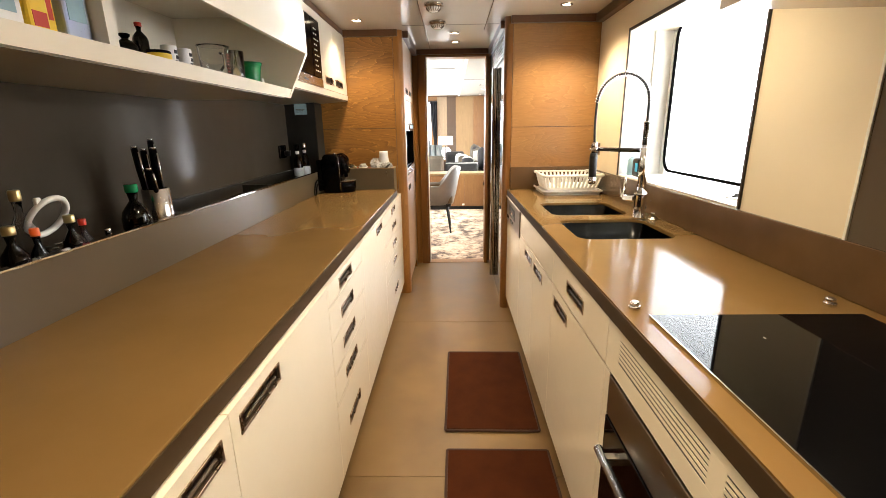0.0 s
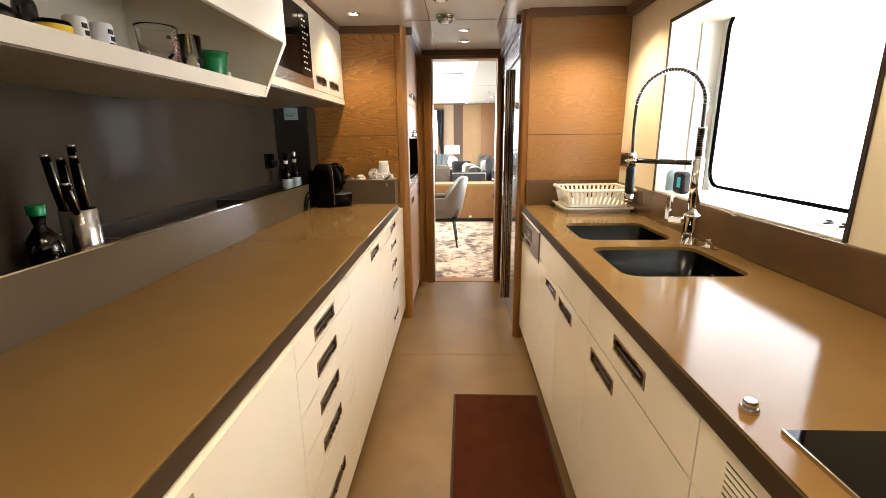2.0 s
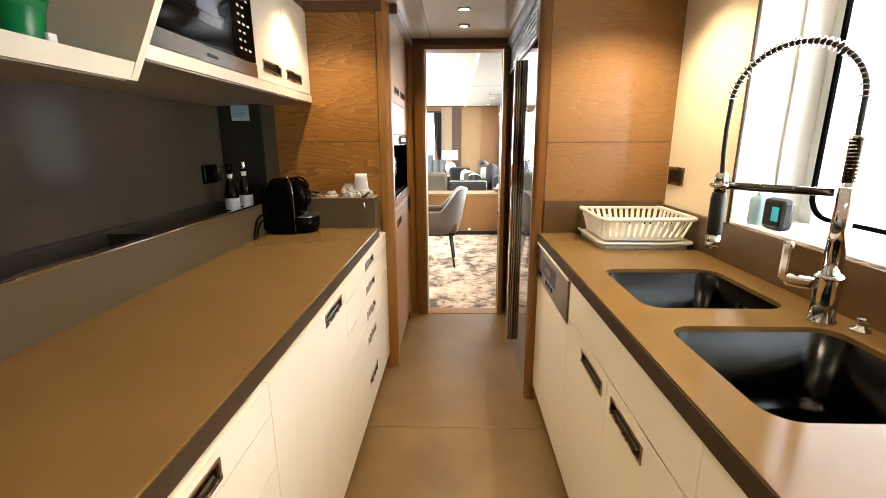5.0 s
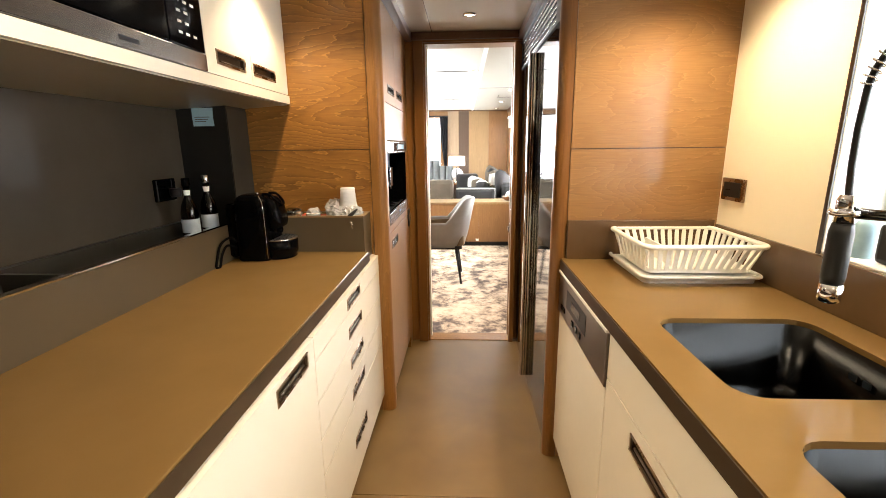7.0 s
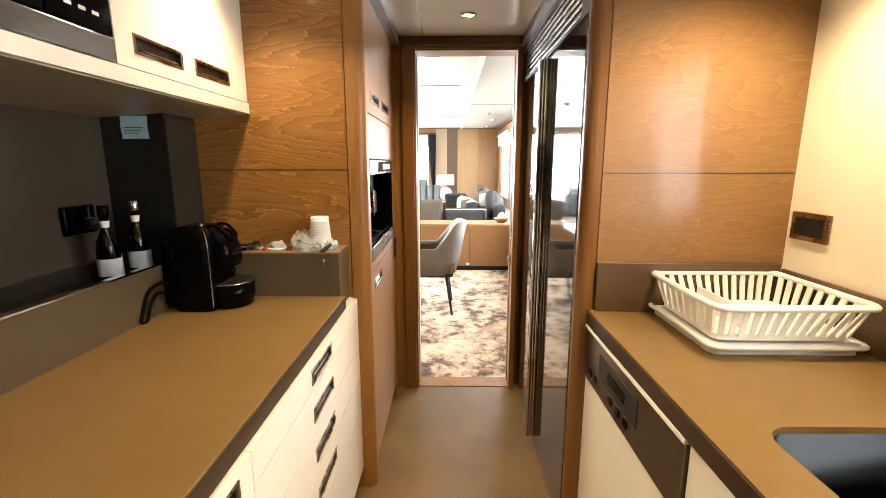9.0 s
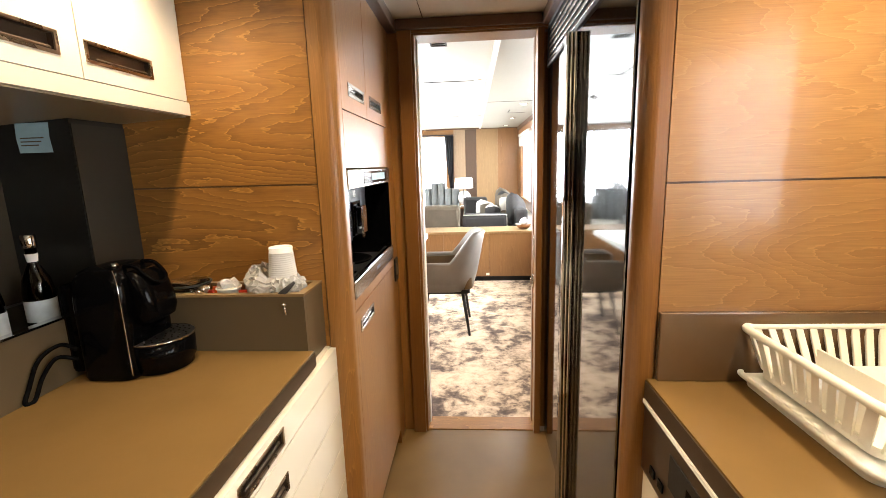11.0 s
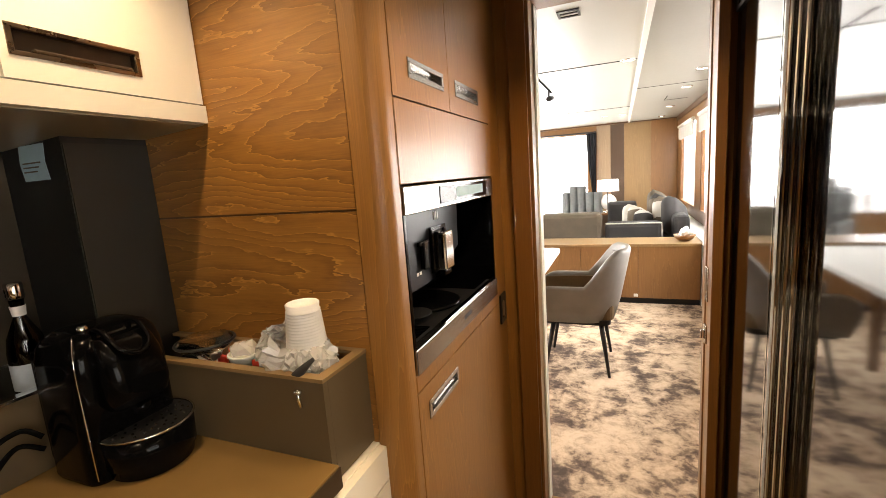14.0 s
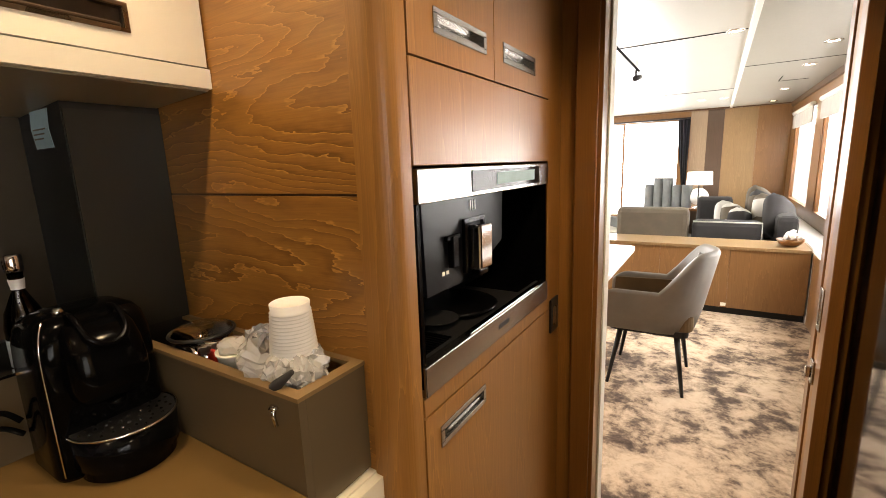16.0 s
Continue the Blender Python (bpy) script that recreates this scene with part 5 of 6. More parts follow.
part("brew_head", stacked(((0.030, 0.084, -0.044, 0.044, 0.022, 0.128), (0.030, 0.100, -0.052, 0.052, 0.028, 0.138), (0.030, 0.106, -0.056, 0.056, 0.030, 0.160), (0.030, 0.103, -0.056, 0.056, 0.030, 0.190), (0.030, 0.094, -0.054, 0.054, 0.028, 0.222), (0.030, 0.080, -0.050, 0.050, 0.024, 0.246), (0.030, 0.064, -0.044, 0.044, 0.016, 0.260))), BLACK, cm)
part("lever", tube(bmesh.new(), smooth([(0.030, -0.030, 0.272), (0.062, -0.031, 0.270), (0.092, -0.026, 0.240), (0.100, 0.0, 0.226), (0.092, 0.026, 0.240), (0.062, 0.031, 0.270), (0.030, 0.030, 0.272)]), 0.005, 8), BLACK, cm)
part("knob", lathe(bmesh.new(), [(0.007, 0.0), (0.009, 0.006), (0.006, 0.012)], 0.012, -0.035, 0.270, 12), CHROME, cm)
part("spout", lathe(bmesh.new(), [(0.011, 0.108), (0.014, 0.116), (0.014, 0.1278)], 0.078, 0.0, 0, 14), BLACK, cm)
TRX, TRY, TRZ = 0.066, 0.010, 0.083
part("tray_base", lathe(bmesh.new(), [(0.066, 0.0005), (0.070, 0.004), (0.070, 0.018), (0.076, 0.024), (0.078, TRZ - 0.002)], TRX, TRY, 0, 36), BLACK, cm)
part("tray_ring", tube(bmesh.new(), [(TRX + 0.079 * math.cos(a), TRY + 0.079 * math.sin(a), TRZ) for a in np.linspace(0, 2 * math.pi, 48, endpoint=False)], 0.0022, 6, True), CHROME, cm, "chrome tray ring")
part("tray_grid", lathe(bmesh.new(), [(0.076, TRZ - 0.0018), (0.076, TRZ + 0.001)], TRX, TRY, 0, 36), BLACK_MATT, cm)
dots = bmesh.new()
for i in range(60):
    rad, a = 0.010 + 0.060 * math.sqrt((i + 0.5) / 60), i * 2.4
    lathe(dots, [(0.0026, 0), (0.0020, 0.0016)], TRX + rad * math.cos(a), TRY + rad * math.sin(a), TRZ + 0.0011, 6)
part("tray_studs", dots, DARK_STEEL, cm, "raised studs of the drip grid")
part("water_tank", boxes((-0.118, -0.081, -0.066, 0.066, 0.012, 0.236), bevel=0.012), BLACK, cm, "smoked water tank")
part("name_mark", boxes((0.0582, 0.0588, -0.066, -0.026, 0.060, 0.066)), LABEL_GREY, cm)
part("cable", tube(bmesh.new(), smooth([(-0.070, -0.088, 0.085), (-0.088, -0.110, 0.105), (-0.104, -0.150, 0.085), (-0.108, -0.180, 0.030), (-0.104, -0.196, 0.006), (-0.098, -0.180, 0.005), (-0.102, -0.150, 0.045), (-0.096, -0.115, 0.075), (-0.072, -0.088, 0.060)]), 0.0048, 8), RUBBER, cm, "black power cable")

# cups in a torn bag, tin, pots
cups = thing("paper_cup_stack", "stack of white ribbed plastic cups upside down", "cups", (-0.480, 3.452, 0.990))
rings = []
for i in range(30):
    z = 0.0005 + 0.0058 * i
    rings += [(0.0470 - 0.00050 * i, z), (0.0480 - 0.00050 * i, z + 0.002), (0.0455 - 0.00050 * i, z + 0.0045)]
rings += [(0.0325, 0.184), (0.0305, 0.186), (0.0290, 0.181), (0.001, 0.180)]
part("stacked_cup", lathe(bmesh.new(), rings, seg=28), LABEL_WHITE, cups)
bag = thing("plastic_bag", "crumpled clear plastic bag round the cups", "bag", (-0.490, 3.448, 1.030))
bag.scale = (1.06, 1.25, 1.45)
FOIL = material("crinkled_clear_plastic", (0.88, 0.86, 0.82), 0.09)
bsdf(FOIL).inputs["Transmission Weight"].default_value = 0.62
rng = random.Random(7)
bb = bmesh.new()
rows = []
for j in range(11):
    row = []
    for i in range(54):
        a = 2 * math.pi * i / 54
        side = 2.0 < a < 4.4
        r = (0.048 + 0.018 * math.sin(j / 10 * math.pi)) * (0.88 + 0.26 * rng.random()) + (0.020 if side else 0)
        row.append(bb.verts.new((r * math.cos(a), 0.62 * r * math.sin(a), 0.0005 + (0.0062 if side else 0.0040) * j + (0.007 * rng.random() if j else 0))))
    rows.append(row)
for p, q in zip(rows, rows[1:]):
    for i in range(54):
        k = (i + 1) % 54
        bb.faces.new((p[i], p[k], q[k], q[i]))
part("film", bb, FOIL, bag)
part("printed_strip", tube(bmesh.new(), [(0.010, -0.043, 0.012), (0.035, -0.046, 0.022), (0.058, -0.035, 0.038)], [0.003, 0.007, 0.003], 6), FABRIC_DARK, bag, "dark printed strip")
tinp = thing("cake_tin", "dark round tin with clear lid in the box", "tin", (-0.770, 3.460, 0.986))
part("tin_body", lathe(bmesh.new(), [(0.050, 0.0005), (0.053, 0.006), (0.055, 0.078)], seg=26), CHROME, tinp)
part("lid", lathe(bmesh.new(), [(0.058, 0.0785), (0.060, 0.084), (0.050, 0.096), (0.012, 0.100)], seg=26), GLASS, tinp, "clear plastic lid")
part("lid_band", tube(bmesh.new(), [(0.060 * math.cos(a), 0.060 * math.sin(a), 0.086) for a in np.linspace(0, 2 * math.pi, 30, endpoint=False)], 0.0035, 6, True), BLACK_MATT, tinp)
pot = thing("milk_pot", "small translucent milk pot in the box", "pot", (-0.640, 3.445, 0.986))
part("cup", lathe(bmesh.new(), [(0.022, 0.0005), (0.031, 0.072), (0.034, 0.074), (0.034, 0.078), (0.029, 0.077), (0.027, 0.06)], seg=20), PLASTIC, pot)
wrap = thing("wrapper", "crumpled clear wrapper lying on milk pot", "wrapper", (-0.640, 3.445, 1.064))
wb = bmesh.new()
bmesh.ops.create_icosphere(wb, subdivisions=2, radius=0.026)
for v in wb.verts:
    v.co *= 0.7 + 0.6 * rng.random()
    v.co.z = abs(v.co.z) * 0.9 + 0.0005
part("film", wb, FOIL, wrap)
for sx, sy, col in ((-0.690, 3.432, RED), (-0.590, 3.428, RED), (-0.700, 3.470, ORANGE)):
    sac = thing("sugar_sachet", "small coloured sachet standing in the box", "sachet", (sx, sy, 0.986), "sachets in the box")
    part("packet", boxes((-0.012, 0.012, -0.004, 0.004, 0.0005, 0.072), bevel=0.002), col, sac)
spoon = thing("teaspoon_bundle", "steel teaspoons lying across the box rim", "spoons", (-0.735, 3.42, 1.058))
for i in range(3):
    part("teaspoon", tube(bmesh.new(), [(-0.06, 0.002 * i, 0.006 + 0.004 * i), (0.02, -0.006 + 0.008 * i, 0.006 + 0.002 * i), (0.05, -0.010 + 0.012 * i, 0.006)], [0.003, 0.003, 0.009], 8), CHROME, spoon)

# shelf things
SZ = 1.5115
bottle("ketchup_bottle", "dark sauce bottle with red cap on the shelf", -0.790, 1.315, SZ, 0.019, 0.105, GLASS_DARK, RED, "red cap")
bottle("soy_bottle", "short dark bottle with black cap on the shelf", -0.795, 1.262, SZ, 0.027, 0.068, GLASS_DARK, BLACK, "black cap")
tin = thing("food_tin", "low dark tin with yellow label on shelf", "tin", (-0.760, 1.335, SZ))
part("tin_body", lathe(bmesh.new(), [(0.030, 0.0005), (0.031, 0.003), (0.031, 0.035), (0.029, 0.038)], seg=20), BLACK, tin)
part("label", lathe(bmesh.new(), [(0.0315, 0.006), (0.0315, 0.030)], seg=20, cap=False), YELLOW, tin, "yellow label")
for tx, ty in ((-0.775, 1.410), (-0.765, 1.468)):
    mug = thing("printed_tin", "white tin printed with dark lettering on shelf", "tin", (tx, ty, SZ), "printed tins")
    part("tin_body", lathe(bmesh.new(), [(0.020, 0.0005), (0.021, 0.003), (0.021, 0.062), (0.019, 0.064)], seg=20), LABEL_WHITE, mug)
    part("print_bars", boxes((0.0200, 0.0216, -0.008, 0.003, 0.014, 0.024), (0.0200, 0.0216, -0.003, 0.008, 0.028, 0.038), (0.0200, 0.0216, -0.008, 0.005, 0.042, 0.052)), FABRIC_DARK, mug, "dark unreadable lettering")
jug = thing("measuring_jug", "clear glass measuring jug with red marks", "jug", (-0.800, 1.715, SZ))
jug.scale = (0.82, 0.82, 0.90)
part("jug_body", lathe(bmesh.new(), [(0.050, 0.0005), (0.054, 0.006), (0.062, 0.120), (0.066, 0.126), (0.062, 0.124), (0.058, 0.118), (0.050, 0.012), (0.001, 0.010)], seg=28), GLASS, jug)
part("jug_handle", tube(bmesh.new(), [(0.0, 0.060, 0.105), (0.0, 0.098, 0.100), (0.0, 0.100, 0.045), (0.0, 0.056, 0.030)], 0.007, 8), GLASS, jug)
part("scale_marks", boxes(*[(0.0555 + 0.0007 * i, 0.058 + 0.0007 * i, -0.010, 0.012, 0.020 + 0.012 * i, 0.0225 + 0.012 * i) for i in range(7)]), RED, jug, "red measuring marks")
gl = thing("drinking_glass", "clear ribbed drinking glass on the shelf", "glass", (-0.780, 1.835, SZ))
part("glass_body", lathe(bmesh.new(), [(0.026, 0.0005), (0.028, 0.004), (0.031, 0.115), (0.029, 0.115), (0.026, 0.014), (0.001, 0.012)], seg=20), GLASS, gl)
gm = thing("green_mug", "dark green enamel cup on the shelf", "cup", (-0.785, 1.962, SZ))
part("cup_body", lathe(bmesh.new(), [(0.030, 0.0005), (0.034, 0.004), (0.037, 0.030), (0.046, 0.082), (0.052, 0.092), (0.049, 0.091), (0.034, 0.030), (0.031, 0.010), (0.001, 0.008)], seg=26), GREEN, gm)
part("tag", boxes((0.036, 0.044, 0.010, 0.030, 0.004, 0.034), bevel=0.002), LABEL_WHITE, gm, "white tag")
yp = thing("yellow_packet", "small yellow packet behind the green cup", "packet", (-0.815, 1.895, SZ))
part("packet", boxes((-0.012, 0.012, -0.016, 0.016, 0.0005, 0.060), bevel=0.003), YELLOW, yp)
for px, py, w, d, h, col, lb in ((-0.80, 0.985, 0.10, 0.045, 0.20, YELLOW, "tall yellow food packet on the shelf"), (-0.755, 0.935, 0.07, 0.045, 0.075, YELLOW, "small yellow box lying on the shelf"), (-0.78, 0.860, 0.12, 0.085, 0.14, LABEL_WHITE, "white plastic storage tub on the shelf"), (-0.79, 1.050, 0.10, 0.068, 0.24, BLUE_BAG, "pale blue wrapped packet by the divider")):
    pk = thing("food_packet", lb, "packet", (px, py, SZ), "packets on the shelf")
    part("packet", boxes((-w / 2, w / 2, -d / 2, d / 2, 0.0005, h), bevel=0.006), col, pk)
    part("printed_patch", boxes((w / 2, w / 2 + 0.001, -d / 3, d / 3, h * 0.2, h * 0.55)), RED if col is YELLOW else PAPER, pk)
sb = thing("soap_bottle", "clear soap bottle with white pump on the window sill", "bottle", (RW + 0.05, 2.63, WZ0 + 0.0085))
part("flask", lathe(bmesh.new(), [(0.022, 0.0), (0.024, 0.004), (0.024, 0.085), (0.010, 0.10)], seg=16), PAPER, sb)
part("pump", tube(bmesh.new(), [(0, 0, 0.1005), (0, 0, 0.125), (-0.02, 0, 0.128)], 0.004, 8), LABEL_WHITE, sb)
pouch = thing("sponge_pouch", "dark pouch with blue label on the window sill", "pouch", (RW + 0.05, 2.53, WZ0 + 0.0085))
part("pouch_body", boxes((-0.022, 0.022, -0.045, 0.045, 0, 0.10), bevel=0.014), BLACK_MATT, pouch)
part("label", boxes((-0.0235, -0.0222, -0.035, -0.005, 0.03, 0.075)), CYAN, pouch, "blue label")

CLOTH_BLUE = vary(material("blue_cloth", (0.06, 0.30, 0.46), 0.8), 0.15, 14.0, 400, 0.05)
cloth = thing("dish_cloth", "crumpled blue dish cloth lying in the sink", "cloth", (0.80, 2.445, RT - 0.0145 - 0.1875))
cl = bmesh.new()
grid = []
for i in range(19):
    row = []
    for j in range(11):
        u, v = i / 18 * 2 - 1, j / 10 * 2 - 1
        fold = 0.013 + 0.010 * math.sin(7 * u + 2 * v) + 0.008 * math.sin(9 * v - 3 * u) + 0.004 * rng.random()
        edge = max(0, 1 - u ** 6) * max(0, 1 - v ** 6)
        row.append(cl.verts.new((0.080 * u + 0.008 * math.sin(5 * v), 0.042 * v + 0.006 * math.sin(6 * u), 0.001 + max(0.001, fold * edge))))
    grid.append(row)
for i in range(18):
    for j in range(10):
        cl.faces.new((grid[i][j], grid[i + 1][j], grid[i + 1][j + 1], grid[i][j + 1])).smooth = True
sheet = part("fabric", cl, CLOTH_BLUE, cloth)
th = sheet.modifiers.new("thick", "SOLIDIFY")
th.thickness, th.offset = 0.002, 1

# ---- saloon ----
hw = bmesh.new()
for d in ((-0.98, -0.30), (-0.296, 0.245), (0.249, 0.782)):
    box(hw, d[0], d[1], 7.450, 7.466, 0.06, 0.585)
half = thing("low_sideboard", "low teak sideboard with panelled front dividing the saloon", "sideboard", (0, 7.55, 0))
tm = Matrix.Translation(-half.location)
part("body", boxes((-3.2, 0.790, 7.467, 7.85, 0.06, 0.585)), WOOD_TRIM, half).matrix_basis = tm
part("plinth", boxes((-3.2, 0.790, 7.480, 7.85, 0, 0.0595)), BLACK_MATT, half).matrix_basis = tm
for a, b in ((-3.2, -2.30), (-2.297, -1.40), (-1.397, -0.30), (-0.297, 0.245), (0.248, 0.790)):
    part("door", boxes((a, b, 7.450, 7.4665, 0.062, 0.583), bevel=0.002), WOOD_SALOON, half).matrix_basis = tm
part("top", boxes((-3.2, 0.800, 7.435, 7.86, 0.5855, 0.612), bevel=0.003), WOOD_TAN, half, "pale polished top").matrix_basis = tm
part("plug_plate", boxes((0.205, 0.245, 7.446, 7.4498, 0.075, 0.105), bevel=0.001), LABEL_WHITE, half, "small white plug plate").matrix_basis = tm
side = thing("window_ledge_cabinet", "low teak cabinet with white ledge under side windows", "cabinet", (0.9, 6.2, 0))
tm = Matrix.Translation(-side.location)
part("body", boxes((0.800, SR - 0.001, 4.53, 7.434, 0, 0.60)), WOOD_SALOON, side).matrix_basis = tm
part("ledge", boxes((0.790, SR - 0.001, 4.53, 7.434, 0.6005, 0.63), bevel=0.003), WHITE, side, "white ledge").matrix_basis = tm
part("ledge_back", boxes((0.8005, SR - 0.001, 7.435, 10.9, 0, 0.63)), WHITE, side).matrix_basis = tm

dtable = thing("dining_table", "dining table with pale polished top", "table", (-1.05, 5.70, 0))
part("tabletop", prism(bmesh.new(), rounded(-0.68, 0.675, -0.75, 0.79, 0.06), 0.715, 0.745, "z"), WHITE, dtable)
for px, py in ((-0.45, -0.45), (-0.45, 0.5), (0.3, -0.45), (0.3, 0.5)):
    part("leg", lathe(bmesh.new(), [(0.028, 0.0), (0.040, 0.7145)], px, py, 0, 12), WOOD_TRIM, dtable)


def dining_chair():
    c = thing("dining_chair", "grey leather dining chair with curved arms and black legs", "chair", (0, 0, 0), "chairs at the table")
    # the shell runs from one arm tip round the back to the other; local front is -x
    path, tops = [], []

    def top_at(a):
        f = min(1.0, max(0.0, (math.cos(a) + 0.10) / 0.85))
        return 0.625 + 0.230 * f * f * (3 - 2 * f)

    def tip(i):
        return 0.622 - 0.055 * max(0.0, 1 - i / 4) ** 2

    for i in range(13):
        path.append((-0.30 + 0.0283 * i, -0.265))
        tops.append(tip(i))
    for i in range(1, 20):
        a = radians(-90 + 9 * i)
        path.append((0.04 + 0.235 * math.cos(a) * 0.95, 0.265 * math.sin(a)))
        tops.append(top_at(a))
    for i in range(12, -1, -1):
        path.append((-0.30 + 0.0283 * i, 0.265))
        tops.append(tip(i))
    bm = bmesh.new()
    n = len(path)
    rows = []
    for i, (p, top) in enumerate(zip(path, tops)):
        a, b = Vector(path[max(i - 1, 0)]), Vector(path[min(i + 1, n - 1)])
        t = (b - a).normalized()
        nrm = Vector((-t.y, t.x))
        flare = max(0.0, top - 0.62) * 0.28
        lowr = 0.86
        o = Vector(p)
        inn = o + nrm * 0.05
        out_low = Vector((o.x * lowr, o.y * lowr))
        in_low = Vector((inn.x * lowr, inn.y * lowr))
        fx = Vector((flare, 0))
        ring = [(out_low, 0.37), (o, 0.50), (o + fx, top - 0.022), (o + fx + nrm * 0.007, top - 0.006), (o + fx + nrm * 0.025, top), (inn + fx - nrm * 0.007, top - 0.006), (inn + fx, top - 0.022), (inn, 0.50), (in_low, 0.42)]
        rows.append([bm.verts.new((v.x, v.y, z)) for v, z in ring])
    for r0, r1 in zip(rows, rows[1:]):
        for k in range(9):
            bm.faces.new((r0[k], r0[(k + 1) % 9], r1[(k + 1) % 9], r1[k])).smooth = True
    bm.faces.new(rows[0])
    bm.faces.new(rows[-1][::-1])
    part("shell", bm, LEATHER, c)
    part("seat", prism(bmesh.new(), rounded(-0.265, 0.22, -0.19, 0.19, 0.06), 0.385, 0.475, "z"), LEATHER_TAN, c, "olive brown seat pad")
    part("seat_base", prism(bmesh.new(), rounded(-0.24, 0.20, -0.20, 0.20, 0.05), 0.35, 0.384, "z"), BLACK_MATT, c)
    part("seat_piping", tube(bmesh.new(), [(a, b, 0.476) for a, b in rounded(-0.262, 0.215, -0.187, 0.187, 0.06)], 0.005, 6, True), BLACK_MATT, c, "dark seam")
    part("back_pad", prism(bmesh.new(), [(0.145, 0.476), (0.185, 0.476), (0.238, 0.79), (0.214, 0.80)], -0.16, 0.16, "y"), LEATHER, c)
    for sy in (-1, 1):
        part("arm_pad", prism(bmesh.new(), [(-0.28, 0.48), (0.14, 0.48), (0.14, 0.598), (-0.27, 0.585)], sy * 0.200 - 0.006, sy * 0.200 + 0.006, "y"), LEATHER_TAN, c)
        for fx, tx in ((-0.23, -0.17), (0.19, 0.14)):
            part("leg", tube(bmesh.new(), [(tx, sy * 0.17, 0.352), (fx, sy * 0.225, 0.001)], [0.017, 0.010], 10), BLACK_MATT, c, "tapered black leg")
    return c


chair = dining_chair()
chair.matrix_basis = pose(-0.175, 5.945, 0, 0, 0, 0)


def cushion(name, label, m, w, h, d, mat, band=None, category="cushion", group="saloon cushions"):
    bm = bmesh.new()
    n = 10
    for sgn in (1, -1):
        grid = []
        for i in range(n + 1):
            row = []
            for j in range(n + 1):
                u, v = i / n * 2 - 1, j / n * 2 - 1
                puff = d / 2 * (max(0, 1 - u ** 4) * max(0, 1 - v ** 4)) ** 0.5
                pinch = 1 - 0.06 * (1 - abs(u) ** 2) * abs(v) ** 3
                row.append(bm.verts.new((u * w / 2 * (1 - 0.16 * v ** 4), sgn * puff, v * h / 2 * pinch * (1 - 0.16 * u ** 4) + h / 2)))
            grid.append(row)
        for i in range(n):
            for j in range(n):
                f = bm.faces.new((grid[i][j], grid[i + 1][j], grid[i + 1][j + 1], grid[i][j + 1]))
                f.smooth = True
                if band and abs(j / n - 0.5) < 0.24:
                    f.material_index = 1
    bmesh.ops.remove_doubles(bm, verts=bm.verts[:], dist=0.0005)
    c = solid(name, bm, [mat, band] if band else mat, label, category, group)
    c.matrix_basis = m
    return c


sofa = thing("sofa", "charcoal corner sofa behind the sideboard", "sofa", (0.2, 8.9, 0))
tm = Matrix.Translation(-sofa.location)
part("base", boxes((-0.95, 0.79, 8.15, 9.0, 0.08, 0.36), bevel=0.02), FABRIC_GREY, sofa).matrix_basis = tm
part("base", boxes((0.05, 0.79, 9.005, 10.0, 0.08, 0.36), bevel=0.02), FABRIC_GREY, sofa).matrix_basis = tm
part("seat_cushion", boxes((-0.93, -0.10, 8.40, 9.0, 0.3605, 0.48), bevel=0.04), FABRIC_DARK, sofa).matrix_basis = tm
part("seat_cushion", boxes((-0.095, 0.60, 8.40, 10.0, 0.3605, 0.48), bevel=0.04), FABRIC_DARK, sofa).matrix_basis = tm
part("backrest", boxes((-0.82, -0.115, 8.16, 8.38, 0.3605, 0.855), bevel=0.05), FABRIC_GREY, sofa, "taupe back cushion").matrix_basis = tm
part("backrest", boxes((-0.085, 0.52, 8.16, 8.38, 0.3605, 0.735), bevel=0.05), FABRIC_DARK, sofa, "charcoal back cushion").matrix_basis = tm
part("piping", tube(bmesh.new(), [(-0.075, 8.175, 0.725), (0.51, 8.175, 0.725), (0.515, 8.175, 0.40)], 0.008, 8), FABRIC_PALE, sofa, "pale piping").matrix_basis = tm
part("arm_back", boxes((0.62, 0.79, 8.16, 10.0, 0.3605, 0.80), bevel=0.05), FABRIC_DARK, sofa).matrix_basis = tm
part("backrest", boxes((-0.09, 0.30, 9.6, 9.8, 0.4805, 0.86), bevel=0.04), FABRIC_DARK, sofa).matrix_basis = tm
for i, (cx, cy, cz, sz, tilt, mt, bd) in enumerate(((0.68, 8.50, 0.50, 0.52, 62, FABRIC_DARK, None), (0.60, 8.75, 0.50, 0.50, 60, FABRIC_GREY, FABRIC_PALE), (0.58, 9.05, 0.50, 0.52, 62, FABRIC_DARK, FABRIC_GREY), (0.58, 9.40, 0.50, 0.55, 60, FABRIC_GREY, None), (0.36, 8.62, 0.49, 0.36, 58, FABRIC_PALE, FABRIC_DARK), (0.30, 8.95, 0.49, 0.38, 60, FABRIC_PALE, FABRIC_GREY), (0.24, 9.25, 0.49, 0.38, 60, FABRIC_PALE, None))):
    cushion("cushion", "plump %s scatter cushion on the sofa" % ("pale striped" if mt is FABRIC_PALE else "dark grey"), pose(cx, cy, cz, -12, 24, tilt), sz, sz * 0.95, 0.20, mt, bd)


